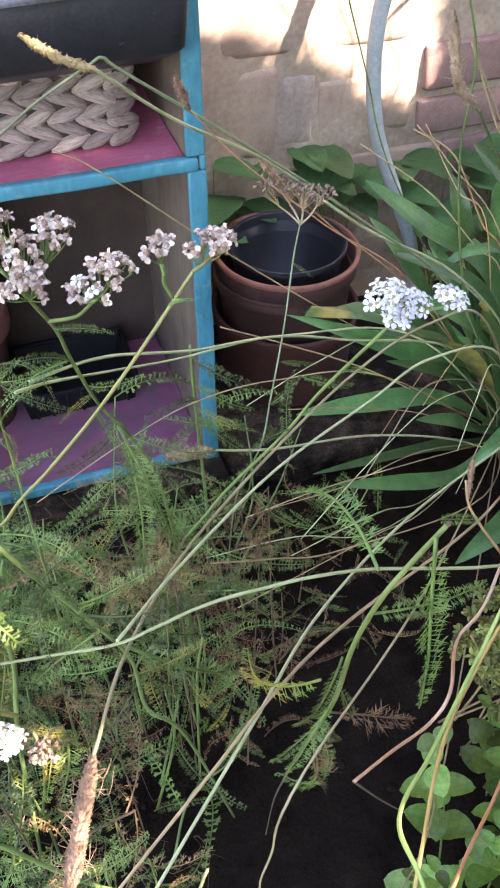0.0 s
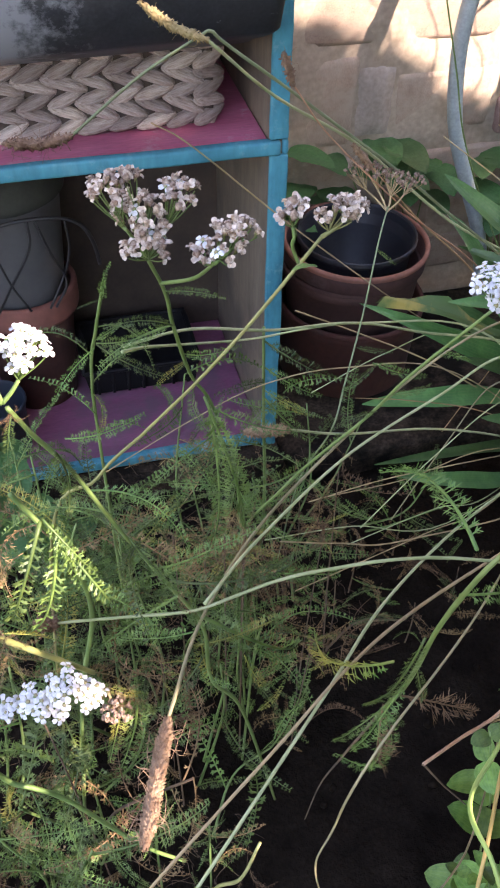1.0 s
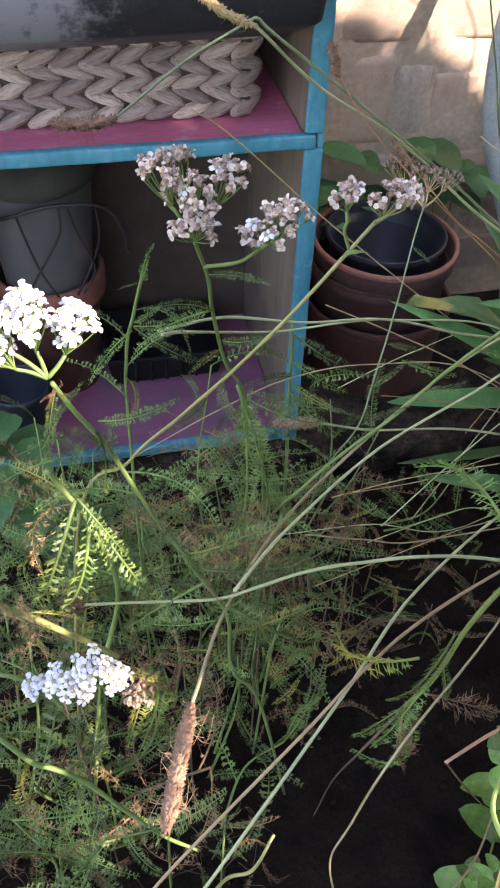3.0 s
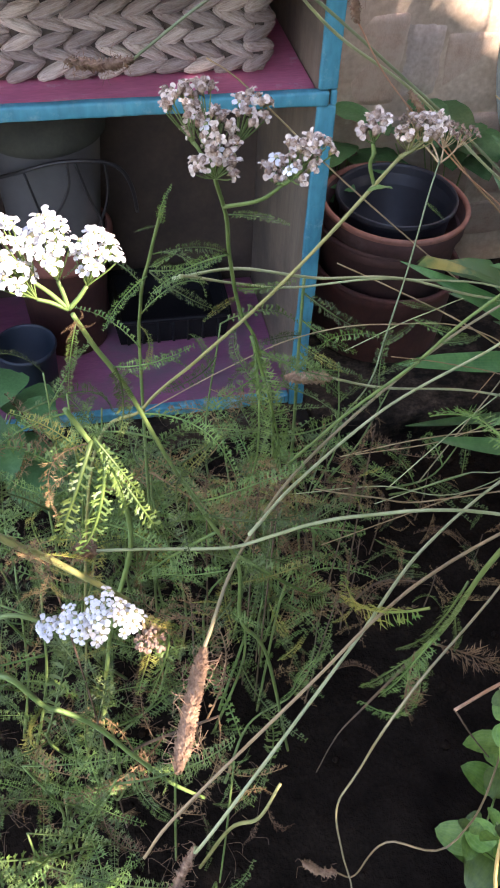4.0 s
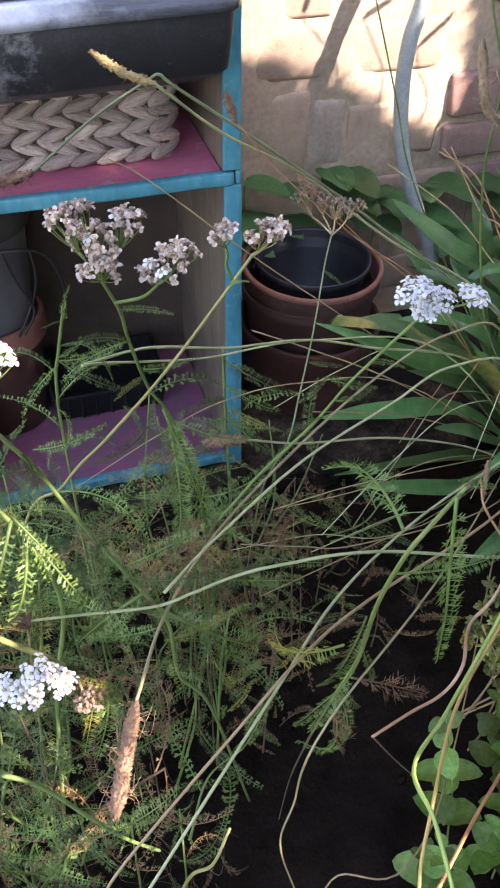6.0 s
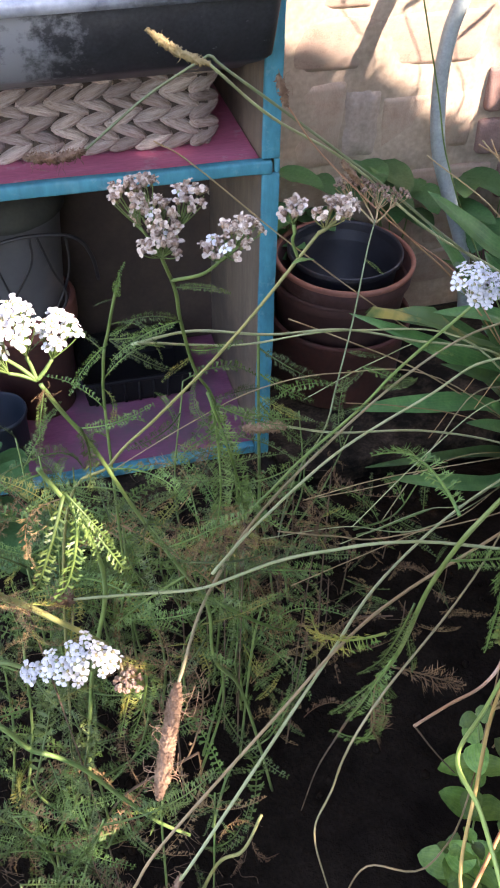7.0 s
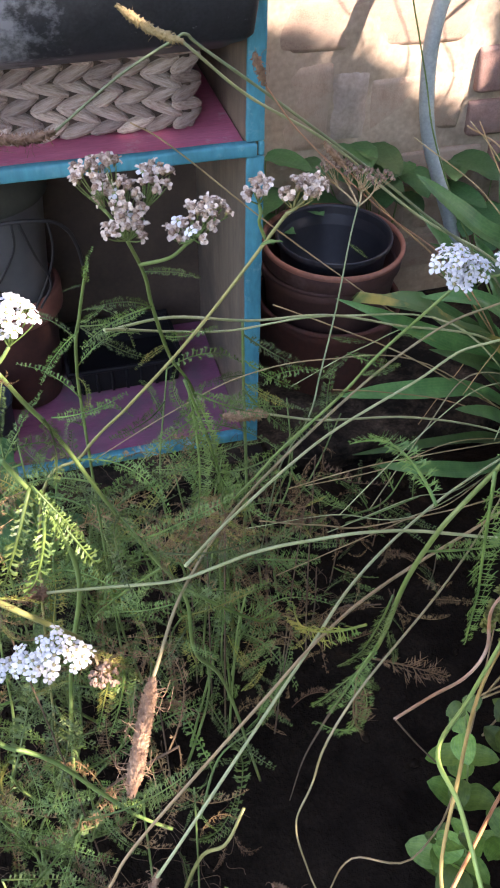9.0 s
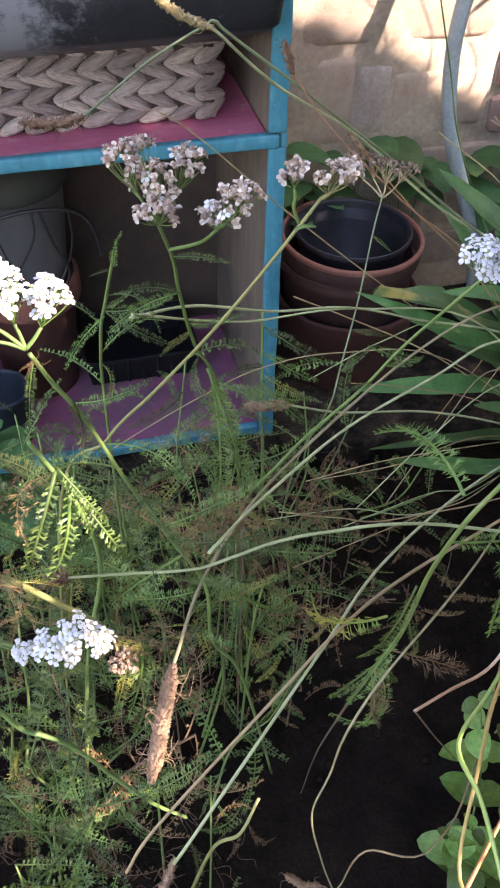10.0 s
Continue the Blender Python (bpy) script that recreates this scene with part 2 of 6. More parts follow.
M = {
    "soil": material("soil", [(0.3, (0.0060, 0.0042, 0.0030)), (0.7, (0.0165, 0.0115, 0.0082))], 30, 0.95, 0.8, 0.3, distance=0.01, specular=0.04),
    "mortar": material("mortar", [(0.3, (0.33, 0.25, 0.175)), (0.7, (0.47, 0.37, 0.27))], 14, 0.92, 0.7, 0.15, stain=(0.27, 0.19, 0.135), stain_scale=5, distance=0.004),
    "mortar_pale": material("mortar_pale", [(0.3, (0.34, 0.265, 0.205)), (0.7, (0.43, 0.35, 0.285))], 20, 0.92, 0.6, 0.15, distance=0.003),
    "brick": material("brick", [(0.3, (0.31, 0.21, 0.15)), (0.7, (0.41, 0.30, 0.22))], 60, 0.92, 0.6, 0.15, (0.21, 0.09, 0.066), spread=0.10, stain=(0.40, 0.31, 0.23), stain_scale=3, stain_at=(0.42, 0.62), distance=0.002),
    "brick_red": material("brick_red", [(0.3, (0.25, 0.145, 0.115)), (0.7, (0.34, 0.21, 0.17))], 60, 0.92, 0.6, 0.15, (0.21, 0.09, 0.066), spread=0.12, stain=(0.29, 0.195, 0.16), stain_scale=3, stain_at=(0.48, 0.70), distance=0.002),
    "turquoise": material("turquoise", [(0.35, (0.026, 0.190, 0.245)), (0.6, (0.046, 0.265, 0.325)), (0.75, (0.17, 0.36, 0.39))], 16, 0.6, 0.35, 0.15, (1, 1, 0.35), stain=(0.24, 0.37, 0.39), stain_scale=30, stain_at=(0.56, 0.74)),
    "pink": material("pink", [(0.3, (0.54, 0.115, 0.195)), (0.7, (0.65, 0.18, 0.275))], 12, 0.55, 0.25, 0.1, (1, 4, 1), stain=(0.64, 0.46, 0.47), stain_scale=14, stain_at=(0.54, 0.68)),
    "ply": material("ply", [(0.3, (0.17, 0.125, 0.085)), (0.7, (0.25, 0.19, 0.135))], 10, 0.7, 0.2, 0.1, (4, 4, 0.5), stain=(0.11, 0.085, 0.068), stain_scale=6, stain_at=(0.44, 0.64)),
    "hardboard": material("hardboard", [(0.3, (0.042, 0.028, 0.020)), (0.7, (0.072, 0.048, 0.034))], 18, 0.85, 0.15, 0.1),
    "dark": material("dark", [(0.3, (0.005, 0.005, 0.006)), (0.7, (0.011, 0.010, 0.011))], 20, 0.75, 0.1, specular=0.2),
    "wicker": material("wicker", [(0.28, (0.15, 0.085, 0.06)), (0.44, (0.41, 0.31, 0.255)), (0.75, (0.66, 0.56, 0.49))], 3.2, 0.6, 0.5, 0.2, (0.7, 5.5, 5.5), spread=0.38, distance=0.02),
    # inner wall much darker than the strands: shade of the weave gaps as colour
    "wicker_gap_shade": material("wicker_gap_shade", [(0.3, (0.035, 0.023, 0.016)), (0.7, (0.085, 0.060, 0.045))], 60, 0.8, 0.3),
    "dusty_plastic": material("dusty_plastic", [(0.3, (0.020, 0.020, 0.023)), (0.7, (0.040, 0.040, 0.044))], 34, 0.48, 0.08, 0.25, stain=(0.25, 0.25, 0.26), stain_scale=45, stain_at=(0.44, 0.60), dust_sheen_side=(0.06, -0.06), specks=(0.36, 0.36, 0.36)),
    # black rim: sky reflection painted in as pale grey, stronger to the left, over dust
    "rim_plastic_sheen": material("rim_plastic_sheen", [(0.3, (0.075, 0.076, 0.088)), (0.7, (0.18, 0.183, 0.205))], 12, 0.16, 0.12, 0.15, (1, 14, 14), stain=(0.55, 0.56, 0.60), stain_scale=9, stain_at=(0.38, 0.62), dust_sheen_side=(0.16, -0.02), specular=0.9),
    # darker, duller pink for the lowest board
    "pink_dull": material("pink_dull", [(0.3, (0.225, 0.062, 0.120)), (0.7, (0.31, 0.10, 0.175))], 12, 0.75, 0.25, 0.1, (1, 4, 1), stain=(0.17, 0.10, 0.125), stain_scale=9, stain_at=(0.45, 0.65)),
    "salmon_pot": material("salmon_pot", [(0.3, (0.17, 0.058, 0.042)), (0.7, (0.25, 0.092, 0.064))], 12, 0.85, 0.2, 0.1, stain=(0.13, 0.07, 0.055), stain_scale=10),
    "seed_pale": material("seed_pale", [(0.3, (0.34, 0.22, 0.13)), (0.7, (0.56, 0.41, 0.28))], 260, 0.85, 0.0, spread=0.1),
    "dark_pot": material("dark_pot", [(0.3, (0.011, 0.012, 0.016)), (0.7, (0.022, 0.024, 0.030))], 15, 0.5, 0.05, 0.1, stain=(0.05, 0.05, 0.055), stain_scale=12),
    "terracotta": material("terracotta", [(0.3, (0.070, 0.032, 0.027)), (0.7, (0.112, 0.052, 0.043))], 15, 0.75, 0.2, 0.12, spread=0.12, stain=(0.16, 0.105, 0.092), stain_scale=10, stain_at=(0.56, 0.72)),
    "terracotta_old": material("terracotta_old", [(0.3, (0.060, 0.018, 0.012)), (0.7, (0.100, 0.030, 0.020))], 15, 0.9, 0.2, 0.12, stain=(0.05, 0.03, 0.024), stain_scale=10),
    "rim_orange": material("rim_orange", [(0.3, (0.22, 0.085, 0.055)), (0.7, (0.31, 0.13, 0.085))], 15, 0.75, 0.15, 0.12, stain=(0.14, 0.07, 0.055), stain_scale=14),
    "pipe": material("pipe", [(0.3, (0.33, 0.38, 0.36)), (0.7, (0.44, 0.49, 0.46))], 30, 0.55, 0.1, 0.12, stain=(0.26, 0.28, 0.25), stain_scale=9),
    "wire": material("wire", [(0.3, (0.012, 0.011, 0.012)), (0.7, (0.03, 0.026, 0.024))], 60, 0.5, 0.1),
    "pale_pot": material("pale_pot", [(0.3, (0.075, 0.073, 0.072)), (0.7, (0.115, 0.112, 0.110))], 9, 0.6, 0.1, 0.05, stain=(0.045, 0.042, 0.038), stain_scale=6),
    "blue_plastic": material("blue_plastic", [(0.3, (0.010, 0.017, 0.028)), (0.7, (0.016, 0.026, 0.040))], 9, 0.6, 0.1),
    "yarrow_leaf": material("yarrow_leaf", [(0.3, (0.050, 0.098, 0.021)), (0.7, (0.168, 0.240, 0.056))], 8, 0.50, 0.0, spread=0.5, translucent=0.2),
    "yarrow_yellow": material("yarrow_yellow", [(0.38, (0.085, 0.17, 0.032)), (0.62, (0.34, 0.28, 0.06))], 2.5, 0.65, 0.0, spread=0.25, translucent=0.25),
    "withered": material("withered", [(0.3, (0.115, 0.062, 0.025)), (0.7, (0.30, 0.185, 0.085))], 8, 0.8, 0.0, spread=0.4, translucent=0.15),
    "thatch": material("thatch", [(0.3, (0.06, 0.034, 0.019)), (0.7, (0.17, 0.105, 0.060))], 30, 0.9, 0.0),
    # near-black blotches carry part of the shade from leaves and pots
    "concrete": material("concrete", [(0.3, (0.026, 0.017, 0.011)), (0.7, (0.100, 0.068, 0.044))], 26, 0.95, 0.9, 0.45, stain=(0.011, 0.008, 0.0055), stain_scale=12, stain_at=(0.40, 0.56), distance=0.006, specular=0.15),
    "olive_cloth": material("olive_cloth", [(0.3, (0.025, 0.026, 0.018)), (0.7, (0.05, 0.05, 0.035))], 30, 0.9, 0.4, 0.1),
    "stem_green": material("stem_green", [(0.3, (0.10, 0.17, 0.04)), (0.7, (0.19, 0.26, 0.08))], 40, 0.55, 0.1, spread=0.15),
    "stem_umbel": material("stem_umbel", [(0.3, (0.15, 0.18, 0.080)), (0.7, (0.25, 0.28, 0.14))], 40, 0.65, 0.1),
    "stem_cut": material("stem_cut", [(0.3, (0.105, 0.155, 0.035)), (0.7, (0.19, 0.23, 0.07))], 40, 0.55, 0.1),
    "stem_olive": material("stem_olive", [(0.3, (0.20, 0.20, 0.06)), (0.7, (0.32, 0.30, 0.11))], 40, 0.55, 0.1, spread=0.15),
    "stalk_pale": material("stalk_pale", [(0.3, (0.32, 0.36, 0.15)), (0.7, (0.52, 0.54, 0.29))], 30, 0.5, 0.1, spread=0.15),
    "stalk_dun": material("stalk_dun", [(0.3, (0.25, 0.20, 0.09)), (0.7, (0.42, 0.35, 0.19))], 9, 0.55, 0.1, spread=0.1),
    "stalk_straw": material("stalk_straw", [(0.3, (0.36, 0.235, 0.105)), (0.7, (0.56, 0.415, 0.21))], 30, 0.55, 0.1, spread=0.2),
    "stalk_orange": material("stalk_orange", [(0.3, (0.38, 0.20, 0.085)), (0.7, (0.50, 0.31, 0.15))], 30, 0.5, 0.1, spread=0.15),
    "stalk_pink": material("stalk_pink", [(0.3, (0.44, 0.19, 0.10)), (0.7, (0.56, 0.29, 0.18))], 30, 0.5, 0.1, spread=0.12),
    "stalk_rust": material("stalk_rust", [(0.3, (0.52, 0.20, 0.075)), (0.7, (0.66, 0.34, 0.17))], 22, 0.38, 0.1, spread=0.1),
    "stalk_bleached": material("stalk_bleached", [(0.35, (0.54, 0.27, 0.14)), (0.65, (0.68, 0.50, 0.35))], 9, 0.45, 0.1),
    "stalk_amber": material("stalk_amber", [(0.3, (0.42, 0.26, 0.065)), (0.7, (0.55, 0.37, 0.12))], 30, 0.5, 0.1, spread=0.1),
    "stalk_lime": material("stalk_lime", [(0.3, (0.25, 0.38, 0.075)), (0.7, (0.40, 0.50, 0.14))], 20, 0.5, 0.1),
    "seed_brown": material("seed_brown", [(0.3, (0.17, 0.085, 0.048)), (0.7, (0.40, 0.25, 0.15))], 300, 0.85, 0.0, spread=0.15),
    "seed_dark": material("seed_dark", [(0.3, (0.10, 0.045, 0.026)), (0.7, (0.30, 0.17, 0.10))], 300, 0.85, 0.0, spread=0.15),
    "seed_gold": material("seed_gold", [(0.3, (0.30, 0.20, 0.085)), (0.7, (0.48, 0.35, 0.17))], 300, 0.85, 0.0, spread=0.15),
    "petal": material("petal", [(0.3, (0.60, 0.565, 0.56)), (0.7, (0.80, 0.775, 0.76))], 6, 0.7, 0.0, spread=0.14, translucent=0.2),
    "petal_faded": material("petal_faded", [(0.3, (0.46, 0.33, 0.24)), (0.65, (0.74, 0.62, 0.52))], 5, 0.8, 0.0, spread=0.2, translucent=0.12),
    "petal_core": material("petal_core", [(0.34, (0.16, 0.088, 0.052)), (0.66, (0.50, 0.37, 0.28))], 4, 0.9, 0.0, spread=0.3),
    "petal_dry": material("petal_dry", [(0.3, (0.15, 0.085, 0.052)), (0.7, (0.36, 0.235, 0.165))], 260, 0.8, 0.0, spread=0.2),
    "disc": material("disc", [(0.3, (0.22, 0.18, 0.09)), (0.7, (0.44, 0.37, 0.20))], 300, 0.8, 0.0),
    "plantain": material("plantain", [(0.3, (0.048, 0.140, 0.044)), (0.7, (0.125, 0.265, 0.080))], 30, 0.30, 0.35, 0.12, (1, 1, 1), spread=0.45, translucent=0.2, veins=0.28, distance=0.001),
    "withered_leaf": material("withered_leaf", [(0.3, (0.30, 0.19, 0.10)), (0.7, (0.52, 0.38, 0.23))], 40, 0.8, 0.2, translucent=0.15),
    "plantain_yellow": material("plantain_yellow", [(0.46, (0.10, 0.19, 0.06)), (0.64, (0.46, 0.35, 0.09))], 9, 0.5, 0.1, translucent=0.2),
    "mint": material("mint", [(0.3, (0.062, 0.130, 0.020)), (0.7, (0.165, 0.265, 0.046))], 5, 0.48, 0.10, 0.04, spread=0.6, translucent=0.3, veins=0.22),
    "oregano": material("oregano", [(0.3, (0.125, 0.185, 0.040)), (0.7, (0.33, 0.29, 0.085))], 2.2, 0.75, 0.0, spread=0.5, translucent=0.2),
    "weed": material("weed", [(0.3, (0.050, 0.135, 0.040)), (0.7, (0.085, 0.195, 0.065))], 20, 0.5, 0.1, spread=0.25, translucent=0.25),
    # leaves of the added out-of-view shading screen
    "hedge": material("hedge", [(0.3, (0.03, 0.08, 0.02)), (0.7, (0.07, 0.14, 0.04))], 20, 0.6, 0.0),
}


# ---- mesh helpers ----
def mesh_of(name, bm, mat, smooth=True):
    me = bpy.data.meshes.new(name)
    bm.normal_update()
    bm.to_mesh(me)
    bm.free()
    if smooth:
        for p in me.polygons:
            p.use_smooth = True
    me.materials.append(M[mat] if isinstance(mat, str) else mat)
    return me


def part(name, bm, mat, parent=None, label="", smooth=True, data=None):
    ob = new(name, data or mesh_of(name, bm, mat, smooth))
    if parent is not None:
        ob.parent = parent
    if label:
        ob["label"] = label
    return ob


def thing(name, label, category, at=(0, 0, 0), group="", kind=""):
    ob = new(name)
    ob.empty_display_size = 0.05
    ob.location = at
    return tagged(ob, label, category, group, kind)


def box(lo, hi, bevel=0.0, segs=2):
    bm = bmesh.new()
    bmesh.ops.create_cube(bm, size=1)
    lo, hi = Vector(lo), Vector(hi)
    for v in bm.verts:
        v.co = Vector((lo[i] + (v.co[i] + 0.5) * (hi[i] - lo[i]) for i in range(3)))
    if bevel:
        bmesh.ops.bevel(bm, geom=bm.edges[:], offset=bevel, segments=segs, affect="EDGES", profile=0.6)
    return bm


def spline(pts, steps=6):
    """A smooth line (Catmull-Rom) through a few points."""
    p = [Vector(q) for q in pts]
    if len(p) == 2:
        return [p[0].lerp(p[1], i / steps) for i in range(steps + 1)]
    p = [p[0] * 2 - p[1]] + p + [p[-1] * 2 - p[-2]]
    out = []
    for i in range(1, len(p) - 2):
        a, b, c, d = p[i - 1:i + 3]
        for k in range(steps):
            t = k / steps
            out.append(0.5 * ((2 * b) + (c - a) * t + (2 * a - 5 * b + 4 * c - d) * t * t + (3 * b - a - 3 * c + d) * t ** 3))
    return out + [p[-2]]


def tube_into(bm, line, r0, r1, sides=7, wobble=0.0, cap=True, ribs=0.0, ends=1.0):
    """A tube along a line; ribs: depth of lengthwise grooves; ends: the radius left at both ends."""
    rings = []
    n = len(line)
    side = None
    for i, p in enumerate(line):
        d = (line[min(i + 1, n - 1)] - line[max(i - 1, 0)]).normalized()
        if side is None:
            side = d.orthogonal().normalized()
        side = (side - d * side.dot(d)).normalized()
        up = d.cross(side)
        r = r0 + (r1 - r0) * i / max(1, n - 1)
        if wobble:
            r *= 1 + wobble * noise.noise(p * 90)
        r *= min(1.0, ends + 5 * (1 - ends) * min(i, n - 1 - i) / max(1, n - 1))
        rings.append([bm.verts.new(p + (side * math.cos(a) + up * math.sin(a)) * r * (1 - ribs * (k % 2))) for k, a in ((k, 2 * math.pi * k / sides) for k in range(sides))])
    for a, b in zip(rings, rings[1:]):
        for k in range(sides):
            bm.faces.new((a[k], a[(k + 1) % sides], b[(k + 1) % sides], b[k]))
    if cap:
        bm.faces.new(rings[0][::-1])
        bm.faces.new(rings[-1])
    return bm


def tube(pts, r0, r1=None, sides=7, steps=6, wobble=0.04, ribs=0.0):
    return tube_into(bmesh.new(), spline(pts, steps), r0, r0 if r1 is None else r1, sides, wobble, ribs=ribs)


def lathe(profile, segs=48, wobble=0.0):
    """A turned body from (radius, height) pairs; closed where the radius is 0."""
    bm = bmesh.new()
    rings = []
    for r, z in profile:
        if r <= 0:
            rings.append([bm.verts.new((0, 0, z))])
        else:
            rings.append([bm.verts.new((r * (1 + wobble * math.sin(2 * a + 1)) * math.cos(a), r * math.sin(a), z)) for a in (2 * math.pi * k / segs for k in range(segs))])
    for a, b in zip(rings, rings[1:]):
        for k in range(segs):
            j = (k + 1) % segs
            f = [a[k % len(a)], a[j % len(a)], b[j % len(b)], b[k % len(b)]]
            f = list(dict.fromkeys(f))
            if len(f) > 2:
                bm.faces.new(f)
    return bm


def aim(base, tip, up=(0, 0, 1), scale=None):
    """The pose that lays the x axis from base to tip; unit length becomes their distance."""
    base, tip = Vector(base), Vector(tip)
    d = tip - base
    length = d.length if scale is None else scale
    x = d.normalized()
    y = Vector(up).cross(x)
    y = y.normalized() if y.length > 1e-4 else x.orthogonal().normalized()
    z = x.cross(y)
    m = Matrix((x, y, z)).transposed().to_4x4()
    return Matrix.Translation(base) @ m @ Matrix.Diagonal((length, length, length, 1))


# ---- ground and wall ----
def ground():
    bm = bmesh.new()
    xs = sorted({*np.linspace(-0.8, 0.9, 86).round(4), -60, -15, -4, -1.5, 1.6, 4, 15, 60})
    ys = sorted({*np.linspace(-1.0, 0.33, 68).round(4), -60, -15, -4, -1.6, 0.6, 2, 15, 60})
    grid = [[bm.verts.new((x, y, 0.012 * noise.noise((x * 14, y * 14, 0)) + 0.006 * noise.noise((x * 50, y * 50, 3)) - 0.020 - 0.055 * min(1.0, max(0.0, (x + 0.02) / 0.04)) * min(1.0, max(0.0, (y + 0.08) / 0.06)) * (y < 1) * (x < 1))) for x in xs] for y in ys]
    for a, b in zip(grid, grid[1:]):
        for k in range(len(xs) - 1):
            bm.faces.new((a[k], a[k + 1], b[k + 1], b[k]))
    tagged(part("ground", bm, "soil"), "dark garden soil under the plants", "ground", kind="structure")
    bm = bmesh.new()
    for _ in range(600):
        x, y = random.uniform(-0.55, 0.6), random.uniform(-0.8, 0.3)
        r = random.uniform(0.002, 0.006)
        if y > -0.08:
            continue
        s = bmesh.ops.create_icosphere(bm, subdivisions=1, radius=r)["verts"]
        for v in s:
            v.co = v.co * (1 + 0.5 * noise.noise(v.co * 200 + Vector((x, y, 0)) * 40)) + Vector((x, y, -0.014))
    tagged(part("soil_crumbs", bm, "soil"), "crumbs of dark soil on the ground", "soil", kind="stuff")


ground()


def paving():
    bm = box((-0.62, -0.035, -0.06), (0.012, 0.335, 0.0), 0.006)
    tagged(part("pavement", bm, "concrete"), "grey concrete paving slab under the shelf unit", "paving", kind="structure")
    bm = box((0.022, -0.012, -0.09), (0.75, 0.335, -0.030), 0.010)
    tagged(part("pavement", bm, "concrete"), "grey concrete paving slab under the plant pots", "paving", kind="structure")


paving()
WALL_Y = 0.33


def wall():
    bm = bmesh.new()
    xs, zs = np.linspace(-1.6, 2.2, 191), np.linspace(-0.05, 1.5, 79)
    front = [[bm.verts.new((x, WALL_Y + 0.004 + 0.006 * noise.noise((x * 13, z * 13, 5)) + 0.002 * noise.noise((x * 60, z * 60, 2)), z)) for x in xs] for z in zs]
    for a, b in zip(front, front[1:]):
        for k in range(len(xs) - 1):
            bm.faces.new((a[k], a[k + 1], b[k + 1], b[k]))
    back = [bm.verts.new((x, WALL_Y + 0.22, z)) for x, z in ((xs[0], zs[0]), (xs[-1], zs[0]), (xs[-1], zs[-1]), (xs[0], zs[-1]))]
    bm.faces.new(back[::-1])
    bm.faces.new([r[0] for r in front] + [back[3], back[0]])
    bm.faces.new([r[-1] for r in front][::-1] + [back[1], back[2]])
    bm.faces.new(list(front[-1]) + [back[2], back[3]])
    return tagged(part("wall_north", bm, "mortar"), "old garden wall of weathered brick with smeared ochre mortar", "wall", kind="structure")


garden_wall = wall()


# ---- shelf unit ----
SHELF_Z, DEPTH = 0.43, 0.27
LEFT, IN_L, IN_R, RIGHT = -0.475, -0.455, -0.012, 0.0083


def ragged_strip(lo, hi, bevel=0.0025):
    """A painted edge strip whose faces wander a little, as brushed paint on an old board does."""
    bm = box(lo, hi, bevel, 2)
    long = max(range(3), key=lambda i: hi[i] - lo[i])
    cuts = int((hi[long] - lo[long]) / 0.02)
    for i in range(1, cuts):
        co = [0, 0, 0]
        co[long] = lo[long] + (hi[long] - lo[long]) * i / cuts
        no = [0, 0, 0]
        no[long] = 1
        bmesh.ops.bisect_plane(bm, geom=bm.verts[:] + bm.edges[:] + bm.faces[:], plane_co=co, plane_no=no)
    for v in bm.verts:
        n = noise.noise_vector(v.co * 22) * 0.0011
        n[long] = 0
        v.co += n
    return bm


def shelf_unit():
    u = thing("shelf_unit", "turquoise and pink painted wooden shelf unit, worn, standing on the soil", "shelf")
    top = 0.86
    for x0, x1 in ((LEFT, IN_L), (IN_R, RIGHT)):
        side = part("side_panel", box((x0 + 0.001, 0.006, 0), (x1 - 0.001, DEPTH, top), 0.001, 1), "ply", u, "bare pale plywood side", False)
        if x0 == LEFT:
            part("front_edge", ragged_strip((x0, 0, 0), (x1, 0.006, top)), "turquoise", side, "worn turquoise painted edge")
        else:
            part("front_edge", ragged_strip((x0, 0, 0), (x1, 0.006, SHELF_Z - 0.0140)), "turquoise", side, "worn turquoise painted edge")
            part("front_edge", ragged_strip((0.0015, 0, SHELF_Z - 0.0135), (x1, 0.006, SHELF_Z + 0.002)), "turquoise", side)
            part("front_edge", ragged_strip((x0, 0, SHELF_Z + 0.0025), (x1, 0.006, top)), "turquoise", side)
    for z, r in ((0.019, IN_R), (SHELF_Z, 0.0), (top, RIGHT)):
        board = part("shelf_board", box((IN_L, 0.007, z - 0.0130), (IN_R if z < top else RIGHT, DEPTH, z), 0.001, 1), "pink_dull" if z < 0.1 else "pink", u, "dull darker pink painted shelf board" if z < 0.1 else "pink painted shelf board", False)
        part("front_edge", ragged_strip((IN_L, -0.0015, z - 0.0135), (r - 0.0005, 0.010, z + 0.0012)), "turquoise", board, "worn turquoise painted edge")
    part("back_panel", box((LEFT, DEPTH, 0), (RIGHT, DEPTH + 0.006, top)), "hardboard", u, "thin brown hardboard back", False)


shelf_unit()


